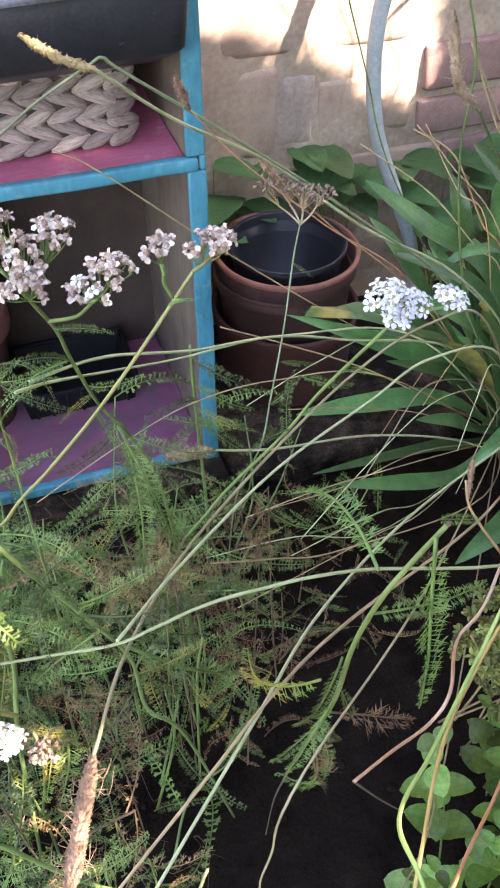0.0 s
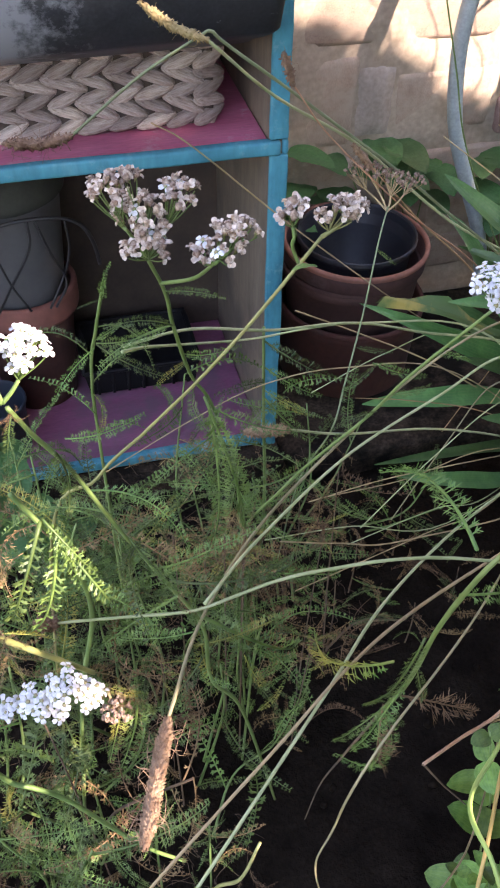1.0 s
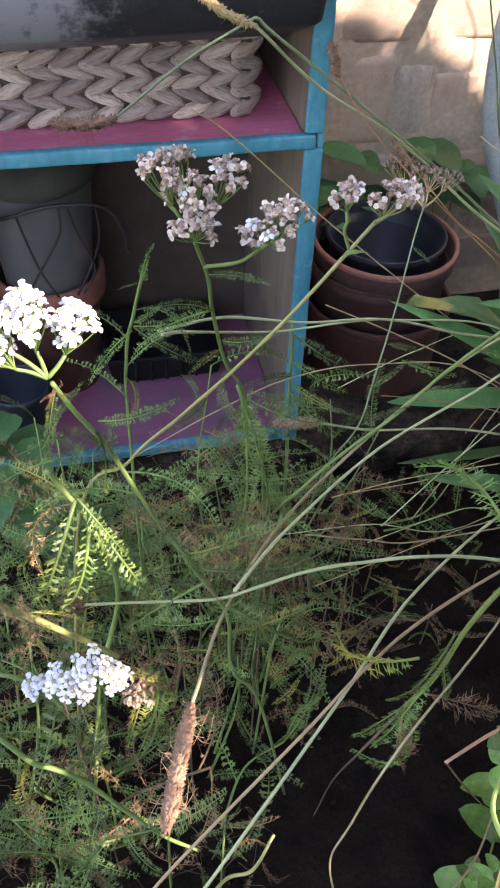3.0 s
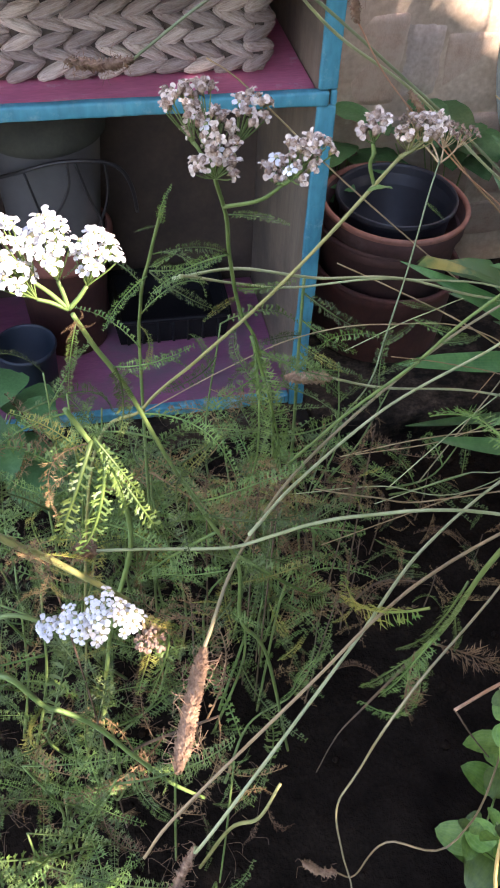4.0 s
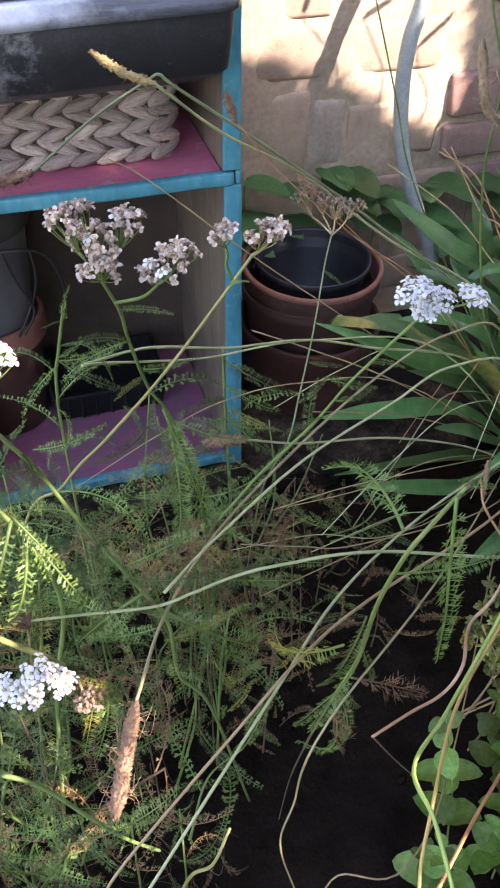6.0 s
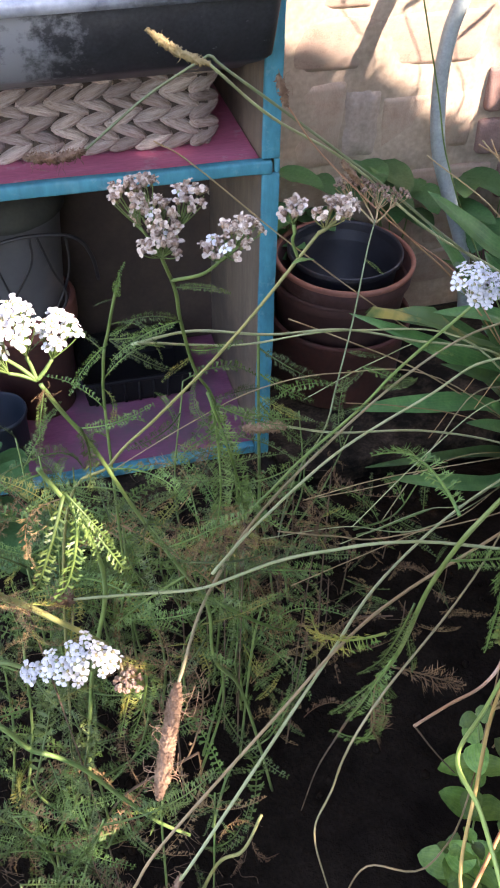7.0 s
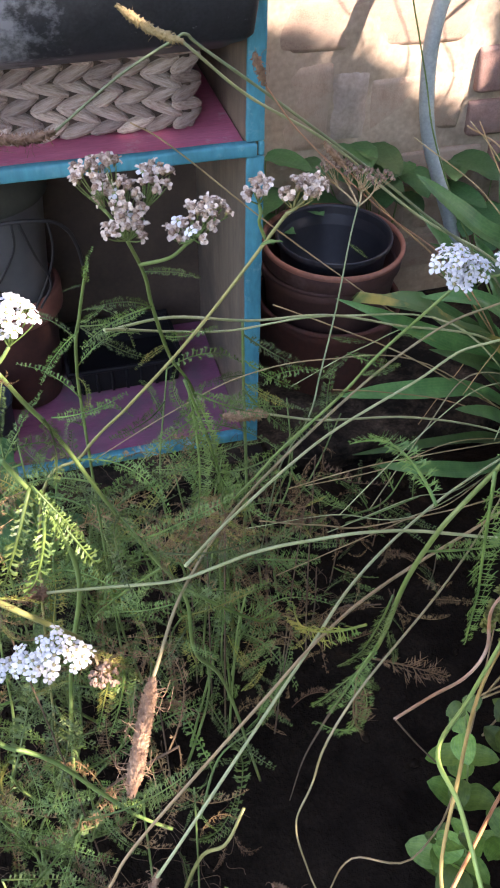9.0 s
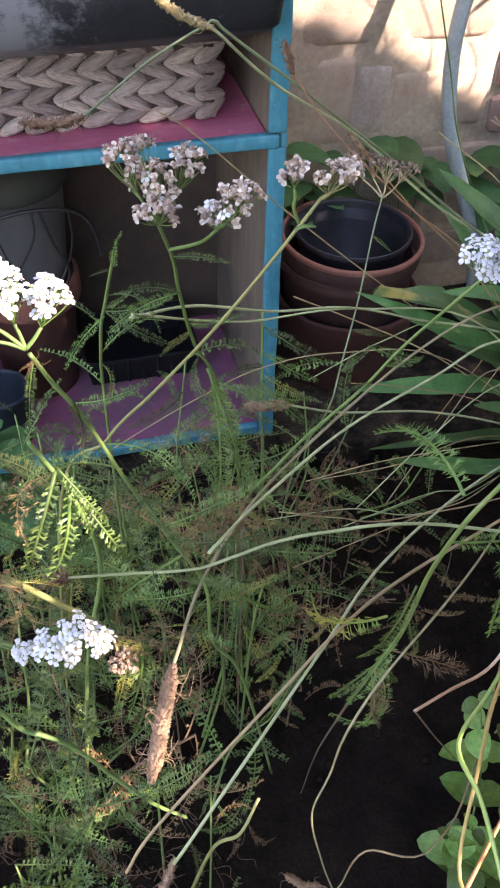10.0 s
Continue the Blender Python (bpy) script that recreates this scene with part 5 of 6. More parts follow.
# ---- flowering yarrow ----
def yarrow(label, stem, r, mat="stem_green", group="yarrow plants", foot=None):
    """A yarrow plant whose stem runs from the flower down to the soil."""
    pts = list(stem)
    if foot:
        pts.append(foot)
    y = thing("yarrow", label, "plant", group=group)
    part("stem", tube(pts, r * 0.8, r * 1.15, 12, 8, 0.08, 0.2), mat, y)
    return y


y = yarrow("tall yarrow with fading pinkish white flower heads", [(-0.203, -0.505, 0.634), (-0.194, -0.484, 0.602), (-0.189, -0.467, 0.571), (-0.177, -0.44, 0.516), (-0.161, -0.421, 0.471), (-0.136, -0.38, 0.351)], 0.0011, "stem_green", foot=(-0.11, -0.33, 0.0))
flower_head(y, (-0.203, -0.505, 0.634), [((-0.204, -0.504, 0.652), 0.0105, 22), ((-0.203, -0.510, 0.643), 0.009, 15), ((-0.216, -0.506, 0.665), 0.0075, 13), ((-0.189, -0.504, 0.660), 0.0075, 13), ((-0.207, -0.503, 0.668), 0.0035, 4)], "mixed", 0.0057, label="crowded fading flower head", seed=2, dome=0.6)
part("branch", tube([(-0.1968, -0.4912, 0.6125), (-0.187, -0.515, 0.629), (-0.181, -0.528, 0.643)], 0.0009, 0.0007), "stem_green", y)
flower_head(y, (-0.181, -0.528, 0.643), [((-0.178, -0.531, 0.653), 0.008, 13), ((-0.171, -0.532, 0.658), 0.0055, 8), ((-0.186, -0.529, 0.648), 0.005, 6)], "mixed", 0.0054, seed=3, dome=0.6)
feather(y, (-0.196, -0.498, 0.613), (-0.173, -0.51, 0.614), which=3)
feather(y, (-0.190, -0.47, 0.574), (-0.228, -0.47, 0.555), which=1)
feather(y, (-0.190, -0.47, 0.574), (-0.222, -0.48, 0.585), which=1)
feather(y, (-0.182, -0.45, 0.54), (-0.157, -0.47, 0.556), which=1)
feather(y, (-0.180, -0.445, 0.53), (-0.20, -0.46, 0.528), "yarrow_yellow", which=0)
feather(y, (-0.168, -0.43, 0.49), (-0.139, -0.43, 0.359), "long", 1)
feather(y, (-0.165, -0.425, 0.48), (-0.172, -0.45, 0.36), "long", 2)
feather(y, (-0.160, -0.42, 0.47), (-0.105, -0.42, 0.44), which=1)
stem_leaves(y, [(-0.165, -0.425, 0.48), (-0.136, -0.38, 0.351), (-0.11, -0.33, 0.05)], random.Random(4), 0.009, 0.075)

y = yarrow("yarrow with withered pinkish brown flower heads on an olive stem", [(-0.148, -0.552, 0.664), (-0.171, -0.543, 0.624), (-0.189, -0.527, 0.586), (-0.211, -0.505, 0.541), (-0.236, -0.49, 0.50), (-0.27, -0.47, 0.42)], 0.0009, "stem_olive", foot=(-0.31, -0.44, 0.0))
flower_head(y, (-0.148, -0.552, 0.664), [((-0.143, -0.552, 0.672), 0.0068, 12), ((-0.137, -0.553, 0.675), 0.004, 5)], "faded", 0.0054, "stem_olive", "withered flower head", 5, 0.7)
part("branch", tube([(-0.156, -0.552, 0.655), (-0.159, -0.554, 0.663), (-0.159, -0.556, 0.668)], 0.0007, 0.0006), "stem_green", y)
flower_head(y, (-0.159, -0.556, 0.668), [((-0.160, -0.556, 0.677), 0.0042, 7)], "faded", 0.0054, "stem_green", "", 6, 0.9)
part("bract", None, None, y, data=blade_mesh("bract", "yarrow_leaf", 0.16, 0.1, seed=2)).matrix_basis = aim((-0.158, -0.552, 0.652), (-0.149, -0.553, 0.653))

y = yarrow("yarrow with sunlit white flower heads on a green stem", [(-0.2620, -0.572, 0.626), (-0.256, -0.566, 0.606), (-0.246, -0.556, 0.576), (-0.231, -0.542, 0.520), (-0.211, -0.53, 0.458), (-0.192, -0.53, 0.408), (-0.187, -0.525, 0.34), (-0.163, -0.51, 0.262)], 0.0012, foot=(-0.12, -0.47, 0.0))
flower_head(y, (-0.2630, -0.573, 0.629), [((-0.2522, -0.572, 0.6475), 0.0074, 19), ((-0.2665, -0.571, 0.6520), 0.0082, 22), ((-0.2785, -0.573, 0.6535), 0.0078, 17), ((-0.2785, -0.575, 0.6435), 0.0066, 12)], "fresh", 0.0052, seed=7, dome=1.5, label="white flower head")
for k in range(5):
    q = Vector((-0.2610, -0.5725, 0.6235))
    feather(y, q, q + Vector((0.006 * math.cos(1.3 * k), -0.004 + 0.003 * math.sin(2 * k), 0.005 * math.sin(1.3 * k + 0.4))), "withered", k)
feather(y, (-0.2615, -0.571, 0.621), (-0.267, -0.578, 0.596), which=0)
feather(y, (-0.250, -0.565, 0.595), (-0.250, -0.555, 0.545), which=3)
feather(y, (-0.226, -0.54, 0.508), (-0.201, -0.56, 0.481), which=1)
feather(y, (-0.205, -0.557, 0.487), (-0.199, -0.562, 0.468), "withered", 1)
feather(y, (-0.208, -0.525, 0.45), (-0.14, -0.52, 0.44), which=1)
feather(y, (-0.195, -0.52, 0.41), (-0.119, -0.50, 0.318), which=2)
feather(y, (-0.20, -0.52, 0.43), (-0.25, -0.50, 0.36), which=1)
stem_leaves(y, [(-0.187, -0.525, 0.34), (-0.209, -0.53, 0.458), (-0.240, -0.54, 0.545)], random.Random(9), 0.016, 0.055, 0.0)

y = yarrow("short yarrow with a broad white flower head, half in sun", [(-0.272, -0.584, 0.449), (-0.29, -0.583, 0.457), (-0.313, -0.580, 0.466), (-0.36, -0.56, 0.40)], 0.0012, foot=(-0.40, -0.52, 0.0))
flower_head(y, (-0.272, -0.584, 0.449), [((-0.266, -0.584, 0.466), 0.0095, 15), ((-0.280, -0.586, 0.462), 0.0085, 13), ((-0.291, -0.586, 0.460), 0.0060, 8), ((-0.256, -0.586, 0.458), 0.0070, 11), ((-0.272, -0.588, 0.455), 0.0065, 7)], "fresh", 0.0057, seed=9, dome=0.55, label="broad white flower head")
feather(y, (-0.262, -0.597, 0.455), (-0.284, -0.600, 0.452), "yarrow_yellow", 3)

y = yarrow("straw-coloured yarrow stem with withered leaves", [(-0.254, -0.558, 0.430), (-0.276, -0.570, 0.477), (-0.294, -0.580, 0.513), (-0.320, -0.588, 0.540), (-0.36, -0.58, 0.45)], 0.0017, "stem_olive", foot=(-0.42, -0.55, 0.0))
for k in range(9):
    q = Vector((-0.297 + 0.0020 * k, -0.583, 0.523 - 0.0012 * k))
    feather(y, q, q + Vector((0.014 * math.cos(2.4 * k), -0.004, 0.012 * math.sin(2.4 * k) - 0.003)), "withered", k)
for k in range(12):
    q = Vector((-0.245 + 0.005 * math.cos(2 * k), -0.560, 0.410 + 0.011 * math.sin(3.1 * k)))
    feather(y, q, q + Vector((0.014 * math.cos(2.4 * k), -0.006, 0.014 * math.sin(2.4 * k))), "withered", k)
feather(y, (-0.254, -0.560, 0.424), (-0.228, -0.562, 0.404), "yarrow_yellow", 0)
feather(y, (-0.235, -0.560, 0.410), (-0.250, -0.563, 0.322), "comb", 3)
feather(y, (-0.240, -0.560, 0.404), (-0.256, -0.564, 0.335), "yarrow_yellow", 3)
feather(y, (-0.237, -0.560, 0.414), (-0.225, -0.562, 0.380), "comb", 0)
flower_head(y, (-0.249, -0.560, 0.416), [((-0.246, -0.566, 0.404), 0.0075, 16)], "dry", 0.0052, "stalk_straw", "withered brown flower head", 12, 0.4)

y = yarrow("yarrow with bright white flower heads over the plantain leaves", [(-0.0415, -0.503, 0.582), (-0.062, -0.473, 0.521), (-0.076, -0.454, 0.475), (-0.113, -0.42, 0.388), (-0.14, -0.38, 0.27)], 0.0011, foot=(-0.15, -0.34, 0.0))
flower_head(y, (-0.0415, -0.503, 0.582), [((-0.0435, -0.503, 0.5985), 0.0108, 30), ((-0.032, -0.503, 0.593), 0.0095, 24), ((-0.040, -0.506, 0.589), 0.007, 14)], "fresh", 0.0057, seed=14, dome=0.4, label="white flower head")
part("branch", tube([(-0.0415, -0.503, 0.582), (-0.028, -0.504, 0.586), (-0.0135, -0.505, 0.588)], 0.0008, 0.0006), "stem_green", y)
flower_head(y, (-0.0135, -0.505, 0.588), [((-0.0140, -0.505, 0.5955), 0.0055, 9), ((-0.0085, -0.505, 0.590), 0.0052, 8)], "fresh", 0.0057, seed=15, dome=0.4)
feather(y, (-0.055, -0.48, 0.54), (-0.03, -0.48, 0.53), which=3)
feather(y, (-0.068, -0.463, 0.50), (-0.04, -0.46, 0.50), which=1)
feather(y, (-0.072, -0.46, 0.485), (-0.10, -0.46, 0.475), which=1)

y = yarrow("thin yarrow with a flat dried brown flower head by the pots", [(0.018, -0.238, 0.485), (0.005, -0.258, 0.466), (-0.012, -0.285, 0.42), (-0.032, -0.312, 0.374), (-0.046, -0.328, 0.34), (-0.05, -0.27, 0.22)], 0.0008, "stem_umbel", foot=(-0.04, -0.19, 0.0))
flower_head(y, (0.017, -0.240, 0.482), [((-0.007, -0.226, 0.512), 0.009, 9), ((0.010, -0.222, 0.508), 0.009, 11), ((0.025, -0.228, 0.503), 0.010, 13), ((0.043, -0.226, 0.499), 0.008, 10)], "dry", 0.0046, "stalk_straw", "flat dried flower head", 17, 0.2)
feather(y, (0.003, -0.26, 0.462), (0.022, -0.262, 0.446), which=0)
feather(y, (-0.02, -0.30, 0.40), (0.012, -0.30, 0.39), which=0)
feather(y, (-0.0000, -0.2900, 0.3730), (0.0540, -0.2900, 0.3490), "comb", 1)
feather(y, (-0.035, -0.315, 0.37), (-0.005, -0.31, 0.39), which=0)

y = yarrow("thick cut yarrow stem with long feathery leaves", [(-0.0797, -0.63, 0.5915), (-0.0895, -0.626, 0.567), (-0.0985, -0.624, 0.5452), (-0.1022, -0.615, 0.5008), (-0.0995, -0.60, 0.4293), (-0.1051, -0.588, 0.3737)], 0.0013, "stem_cut")
part("stem", tube([(-0.1048, -0.589, 0.3777), (-0.1085, -0.580, 0.335), (-0.108, -0.562, 0.27), (-0.10, -0.52, 0.13), (-0.095, -0.49, -0.015)], 0.0011, 0.0005), "thatch", y, "dark dry lower stem")
part("cut_end", tube([(-0.0795, -0.6301, 0.5917), (-0.0789, -0.6303, 0.5931)], 0.0011, 0.0009), "thatch", y, "dry brown cut end")
FACE = (0.1, -0.75, 0.66)
for b, t, w in (((-0.0846, -0.632, 0.5889), (-0.0779, -0.645, 0.4810), 0), ((-0.0966, -0.615, 0.5237), (-0.0226, -0.600, 0.4952), 0), ((-0.1038, -0.61, 0.4863), (-0.1202, -0.60, 0.4081), 1),
                ((-0.084, -0.63, 0.596), (-0.055, -0.62, 0.574), 3), ((-0.1, -0.605, 0.45), (-0.085, -0.6, 0.40), 0)):
    feather(y, b, t, "long", w, FACE)
for b, t, w in (((-0.1045, -0.590, 0.385), (-0.128, -0.585, 0.345), 1), ((-0.1045, -0.590, 0.385), (-0.098, -0.60, 0.335), 0), ((-0.103, -0.593, 0.40), (-0.085, -0.59, 0.355), 3), ((-0.1055, -0.588, 0.375), (-0.118, -0.575, 0.30), 2), ((-0.1, -0.60, 0.43), (-0.125, -0.605, 0.37), 1)):
    feather(y, b, t, "yarrow_leaf", w, FACE)
feather(y, (-0.0975, -0.618, 0.558), (-0.100, -0.532, 0.520), "wide", 0, FACE)
feather(y, (-0.101, -0.585, 0.425), (-0.121, -0.515, 0.352), "yellow", 0, FACE)
feather(y, (-0.0958, -0.5900, 0.3963), (-0.0320, -0.5850, 0.3372), "withered", 3, FACE)
feather(y, (-0.104, -0.59, 0.39), (-0.075, -0.56, 0.31), "withered", 0, FACE)

y = yarrow("cut green yarrow stalk beside the shelf unit", [(-0.069, -0.2, 0.356), (-0.067, -0.2, 0.263), (-0.06, -0.19, 0.12)], 0.0018, "stem_green", foot=(-0.06, -0.18, 0.0))
for b, t, w in (((-0.068, -0.2, 0.34), (0.005, -0.22, 0.295), 1), ((-0.068, -0.2, 0.31), (-0.01, -0.21, 0.27), 1), ((-0.067, -0.2, 0.29), (-0.12, -0.23, 0.31), 2), ((-0.066, -0.2, 0.27), (-0.01, -0.2, 0.20), 1)):
    feather(y, b, t, which=w)
feather(y, (-0.066, -0.2, 0.28), (-0.02, -0.22, 0.255), "yarrow_yellow", 1)
feather(y, (-0.0500, -0.2100, 0.2820), (-0.0060, -0.2500, 0.3230), "broad", 1)
feather(y, (-0.0490, -0.2100, 0.2710), (-0.0180, -0.2400, 0.2700), "broad", 0)

y = yarrow("young yarrow stem with a leafy tip in front of the shelf", [(-0.2195, -0.456, 0.591), (-0.225, -0.446, 0.560), (-0.23, -0.429, 0.518), (-0.231, -0.4, 0.419)], 0.0010, foot=(-0.23, -0.36, 0.0))
for b, t, w in (((-0.2205, -0.454, 0.586), (-0.2150, -0.462, 0.607), 0), ((-0.2210, -0.453, 0.584), (-0.2185, -0.464, 0.603), 1), ((-0.222, -0.452, 0.581), (-0.2325, -0.456, 0.581), 1), ((-0.226, -0.452, 0.556), (-0.192, -0.460, 0.566), 1), ((-0.226, -0.450, 0.554), (-0.191, -0.458, 0.532), 1),
                ((-0.227, -0.448, 0.550), (-0.252, -0.458, 0.526), 1), ((-0.226, -0.452, 0.558), (-0.213, -0.460, 0.572), 0), ((-0.249, -0.470, 0.512), (-0.208, -0.475, 0.525), 1)):
    feather(y, b, t, "spiky" if b[2] > 0.58 else "comb", w)

stem_leaves(y, [(-0.231, -0.40, 0.43), (-0.23, -0.429, 0.518), (-0.222, -0.452, 0.575)], random.Random(8), 0.024, 0.040, 0.0)

y = yarrow("cut yarrow stalk with bright sunlit feathery leaves", [(-0.2705, -0.558, 0.570), (-0.264, -0.556, 0.551), (-0.258, -0.552, 0.530), (-0.25, -0.535, 0.45), (-0.27, -0.5, 0.3)], 0.0014, foot=(-0.30, -0.46, 0.0))
for b, t, w in (((-0.262, -0.556, 0.549), (-0.286, -0.558, 0.485), 1), ((-0.257, -0.556, 0.540), (-0.280, -0.560, 0.474), 0), ((-0.261, -0.556, 0.549), (-0.253, -0.560, 0.501), 0), ((-0.261, -0.556, 0.550), (-0.243, -0.560, 0.512), 1),
                ((-0.256, -0.556, 0.534), (-0.235, -0.560, 0.480), 1), ((-0.263, -0.556, 0.552), (-0.274, -0.553, 0.560), 0)):
    feather(y, b, t, "spiky", w)
feather(y, (-0.272, -0.557, 0.532), (-0.281, -0.562, 0.512), "withered", 0)
feather(y, (-0.264, -0.554, 0.545), (-0.281, -0.562, 0.505), "withered", 1)


y = yarrow("low green yarrow stem lying over the undergrowth", [(-0.221, -0.59, 0.237), (-0.241, -0.59, 0.270), (-0.261, -0.59, 0.317), (-0.281, -0.588, 0.362), (-0.302, -0.585, 0.384), (-0.335, -0.575, 0.39)], 0.0014, "stem_green", foot=(-0.42, -0.52, 0.0))
for b, t, w in (((-0.265, -0.59, 0.296), (-0.24, -0.615, 0.27), 1), ((-0.287, -0.585, 0.348), (-0.262, -0.60, 0.335), 1), ((-0.297, -0.582, 0.366), (-0.30, -0.60, 0.32), 2), ((-0.275, -0.588, 0.32), (-0.285, -0.61, 0.28), 1), ((-0.305, -0.58, 0.382), (-0.28, -0.58, 0.395), 0)):
    feather(y, b, t, "yarrow_leaf", w)
y = yarrow("short cut yarrow stem with shrivelled leaves low in the undergrowth", [(-0.1737, -0.60, 0.264), (-0.1888, -0.61, 0.2397), (-0.205, -0.60, 0.20)], 0.0013, "stem_olive", foot=(-0.22, -0.56, 0.0))
for b, t, w in (((-0.178, -0.603, 0.256), (-0.205, -0.61, 0.262), 1), ((-0.182, -0.605, 0.25), (-0.165, -0.615, 0.23), 0), ((-0.188, -0.61, 0.24), (-0.20, -0.62, 0.225), 3)):
    feather(y, b, t, "withered", w)


y = yarrow("small bright green tuft of young yarrow leaves", [(-0.235, -0.562, 0.235), (-0.237, -0.56, 0.20)], 0.0009, "stem_green", foot=(-0.24, -0.55, 0.0))
for k in range(9):
    a = 0.7 * k
    feather(y, (-0.236, -0.561, 0.225), (-0.236 + 0.022 * math.cos(a), -0.566 + 0.014 * math.sin(a), 0.235 + 0.016 * math.sin(1.7 * k)), "broad", k)


y = yarrow("yarrow seedling with a few comb-like leaves close to the soil", [(-0.3027, -0.62, 0.1953), (-0.30, -0.615, 0.15)], 0.0009, "stem_green", foot=(-0.30, -0.60, -0.01))
for b, t, w in (((-0.3464, -0.62, 0.2266), (-0.3036, -0.625, 0.2227), 0), ((-0.3027, -0.62, 0.1953), (-0.2711, -0.625, 0.256), 1), ((-0.3027, -0.62, 0.1953), (-0.2734, -0.625, 0.155), 3)):
    feather(y, b, t, "comb", w)
y = yarrow("yarrow seedling with bright leaf tips over the bare soil", [(-0.221, -0.62, 0.143), (-0.215, -0.61, 0.12)], 0.0009, "stem_green", foot=(-0.215, -0.60, -0.01))
for b, t, w in (((-0.221, -0.62, 0.143), (-0.1669, -0.625, 0.124), 0), ((-0.221, -0.62, 0.143), (-0.1915, -0.62, 0.1855), 1)):
    feather(y, b, t, "comb", w)


y = yarrow("low green yarrow with yellowing leaf tips over the soil", [(-0.135, -0.46, 0.30), (-0.14, -0.45, 0.22)], 0.0011, "stem_green", foot=(-0.14, -0.42, -0.01))
feather(y, (-0.1530, -0.4500, 0.2960), (-0.1010, -0.4500, 0.2430), "comb", 3)
feather(y, (-0.1470, -0.4500, 0.2350), (-0.1270, -0.4500, 0.1810), "yarrow_yellow", 1)
feather(y, (-0.1380, -0.4600, 0.1610), (-0.1160, -0.4600, 0.1990), "yarrow_yellow", 0)
feather(y, (-0.1280, -0.4800, 0.1460), (-0.1050, -0.4800, 0.1940), "comb", 3)
feather(y, (-0.0990, -0.4700, 0.2090), (-0.1090, -0.4700, 0.1540), "comb", 1)
feather(y, (-0.0620, -0.4500, 0.2480), (-0.0120, -0.4500, 0.2370), "comb", 3)
feather(y, (-0.0980, -0.4600, 0.2100), (-0.0810, -0.4600, 0.2290), "yarrow_yellow", 1)
feather(y, (-0.1280, -0.4800, 0.1460), (-0.1420, -0.4800, 0.1210), "comb", 0)


y = yarrow("low fresh green yarrow sprig under the dry stalks", [(-0.207, -0.610, 0.335), (-0.206, -0.602, 0.28), (-0.205, -0.59, 0.16)], 0.0007, foot=(-0.205, -0.575, 0.0))
for k in range(11):
    a = 2.4 * k
    q = Vector((-0.207, -0.610, 0.334 - 0.0022 * k))
    feather(y, q, q + Vector((math.cos(a), 0.6 * math.sin(a) - 0.1, 0.75 - 0.13 * k)).normalized() * (0.011 + 0.001 * k), "broad", k, (math.sin(a), -1, 0.4))


# ---- yarrow undergrowth ----
def clump(x, yy, h, stems, rnd, lean, leaf=0.095):
    c = thing("yarrow", "dense feathery green yarrow foliage with withered brown leaves low down", "plant", (x, yy, 0), "yarrow plants")
    for k in range(stems):
        a = rnd.random() * 6.283
        r = rnd.uniform(0.01, 0.055)
        hh = h * rnd.uniform(0.55, 1.05)
        foot = Vector((r * 0.6 * math.cos(a), r * 0.6 * math.sin(a), 0))
        top = Vector((r * 2 * math.cos(a) + lean[0] * hh, r * 2 * math.sin(a) + lean[1] * hh, hh))
        m = foot.lerp(top, 0.5) + Vector((rnd.uniform(-0.02, 0.02), rnd.uniform(-0.02, 0.02), 0))
        dead = rnd.random() < (0.03 if yy < -0.45 else 0.09)
        s = part("stem", tube([top, m, foot], 0.0008, 0.0015, 6, 6), "thatch" if dead else "stem_green", c)
        stem_leaves(c, [foot, m, top], rnd, 0.038, leaf * (0.8 if dead else 1), 0.35, 1.0, (0.12, 0.2) if dead else (0.97, 0.97) if yy < -0.45 else (0.90, 0.925))
        if k % 3 == 1:
            q = foot.lerp(top, rnd.uniform(0.5, 0.85))
            for j in range(4):
                d = Vector((rnd.uniform(-1, 1), rnd.uniform(-1, 1), rnd.uniform(-1, 0.6))).normalized()
                feather(c, q, q + d * rnd.uniform(0.016, 0.034), "withered", j, (rnd.uniform(-1, 1), rnd.uniform(-1, 1), 0.5))
    for k in range(4 if yy > -0.45 else 2):
        a = rnd.random() * 6.283
        ln = leaf * rnd.uniform(0.4, 0.75)
        feather(c, (0.01 * math.cos(a), 0.01 * math.sin(a), 0.01), (ln * math.cos(a), ln * math.sin(a), rnd.uniform(0.02, 0.09)), "withered" if rnd.random() < 0.5 else "yarrow_leaf", k)


rnd = random.Random(11)
for x, yy, h, n in ((-0.33, -0.32, 0.36, 8), (-0.24, -0.25, 0.32, 8), (-0.15, -0.24, 0.28, 6), (-0.20, -0.36, 0.31, 4), (-0.29, -0.43, 0.34, 5), (-0.12, -0.36, 0.24, 3), (-0.05, -0.26, 0.20, 4), (-0.38, -0.42, 0.40, 7), (-0.26, -0.36, 0.30, 3),
                    (-0.35, -0.58, 0.27, 3), (-0.42, -0.54, 0.30, 4), (-0.20, -0.44, 0.24, 2), (-0.04, -0.31, 0.13, 2), (0.05, -0.16, 0.12, 2), (-0.02, -0.15, 0.17, 3), (-0.21, -0.51, 0.16, 1), (-0.345, -0.535, 0.34, 4), (-0.28, -0.50, 0.22, 2)):
    clump(x, yy, h, n, rnd, (rnd.uniform(-0.1, 0.15), rnd.uniform(-0.25, 0.0)))


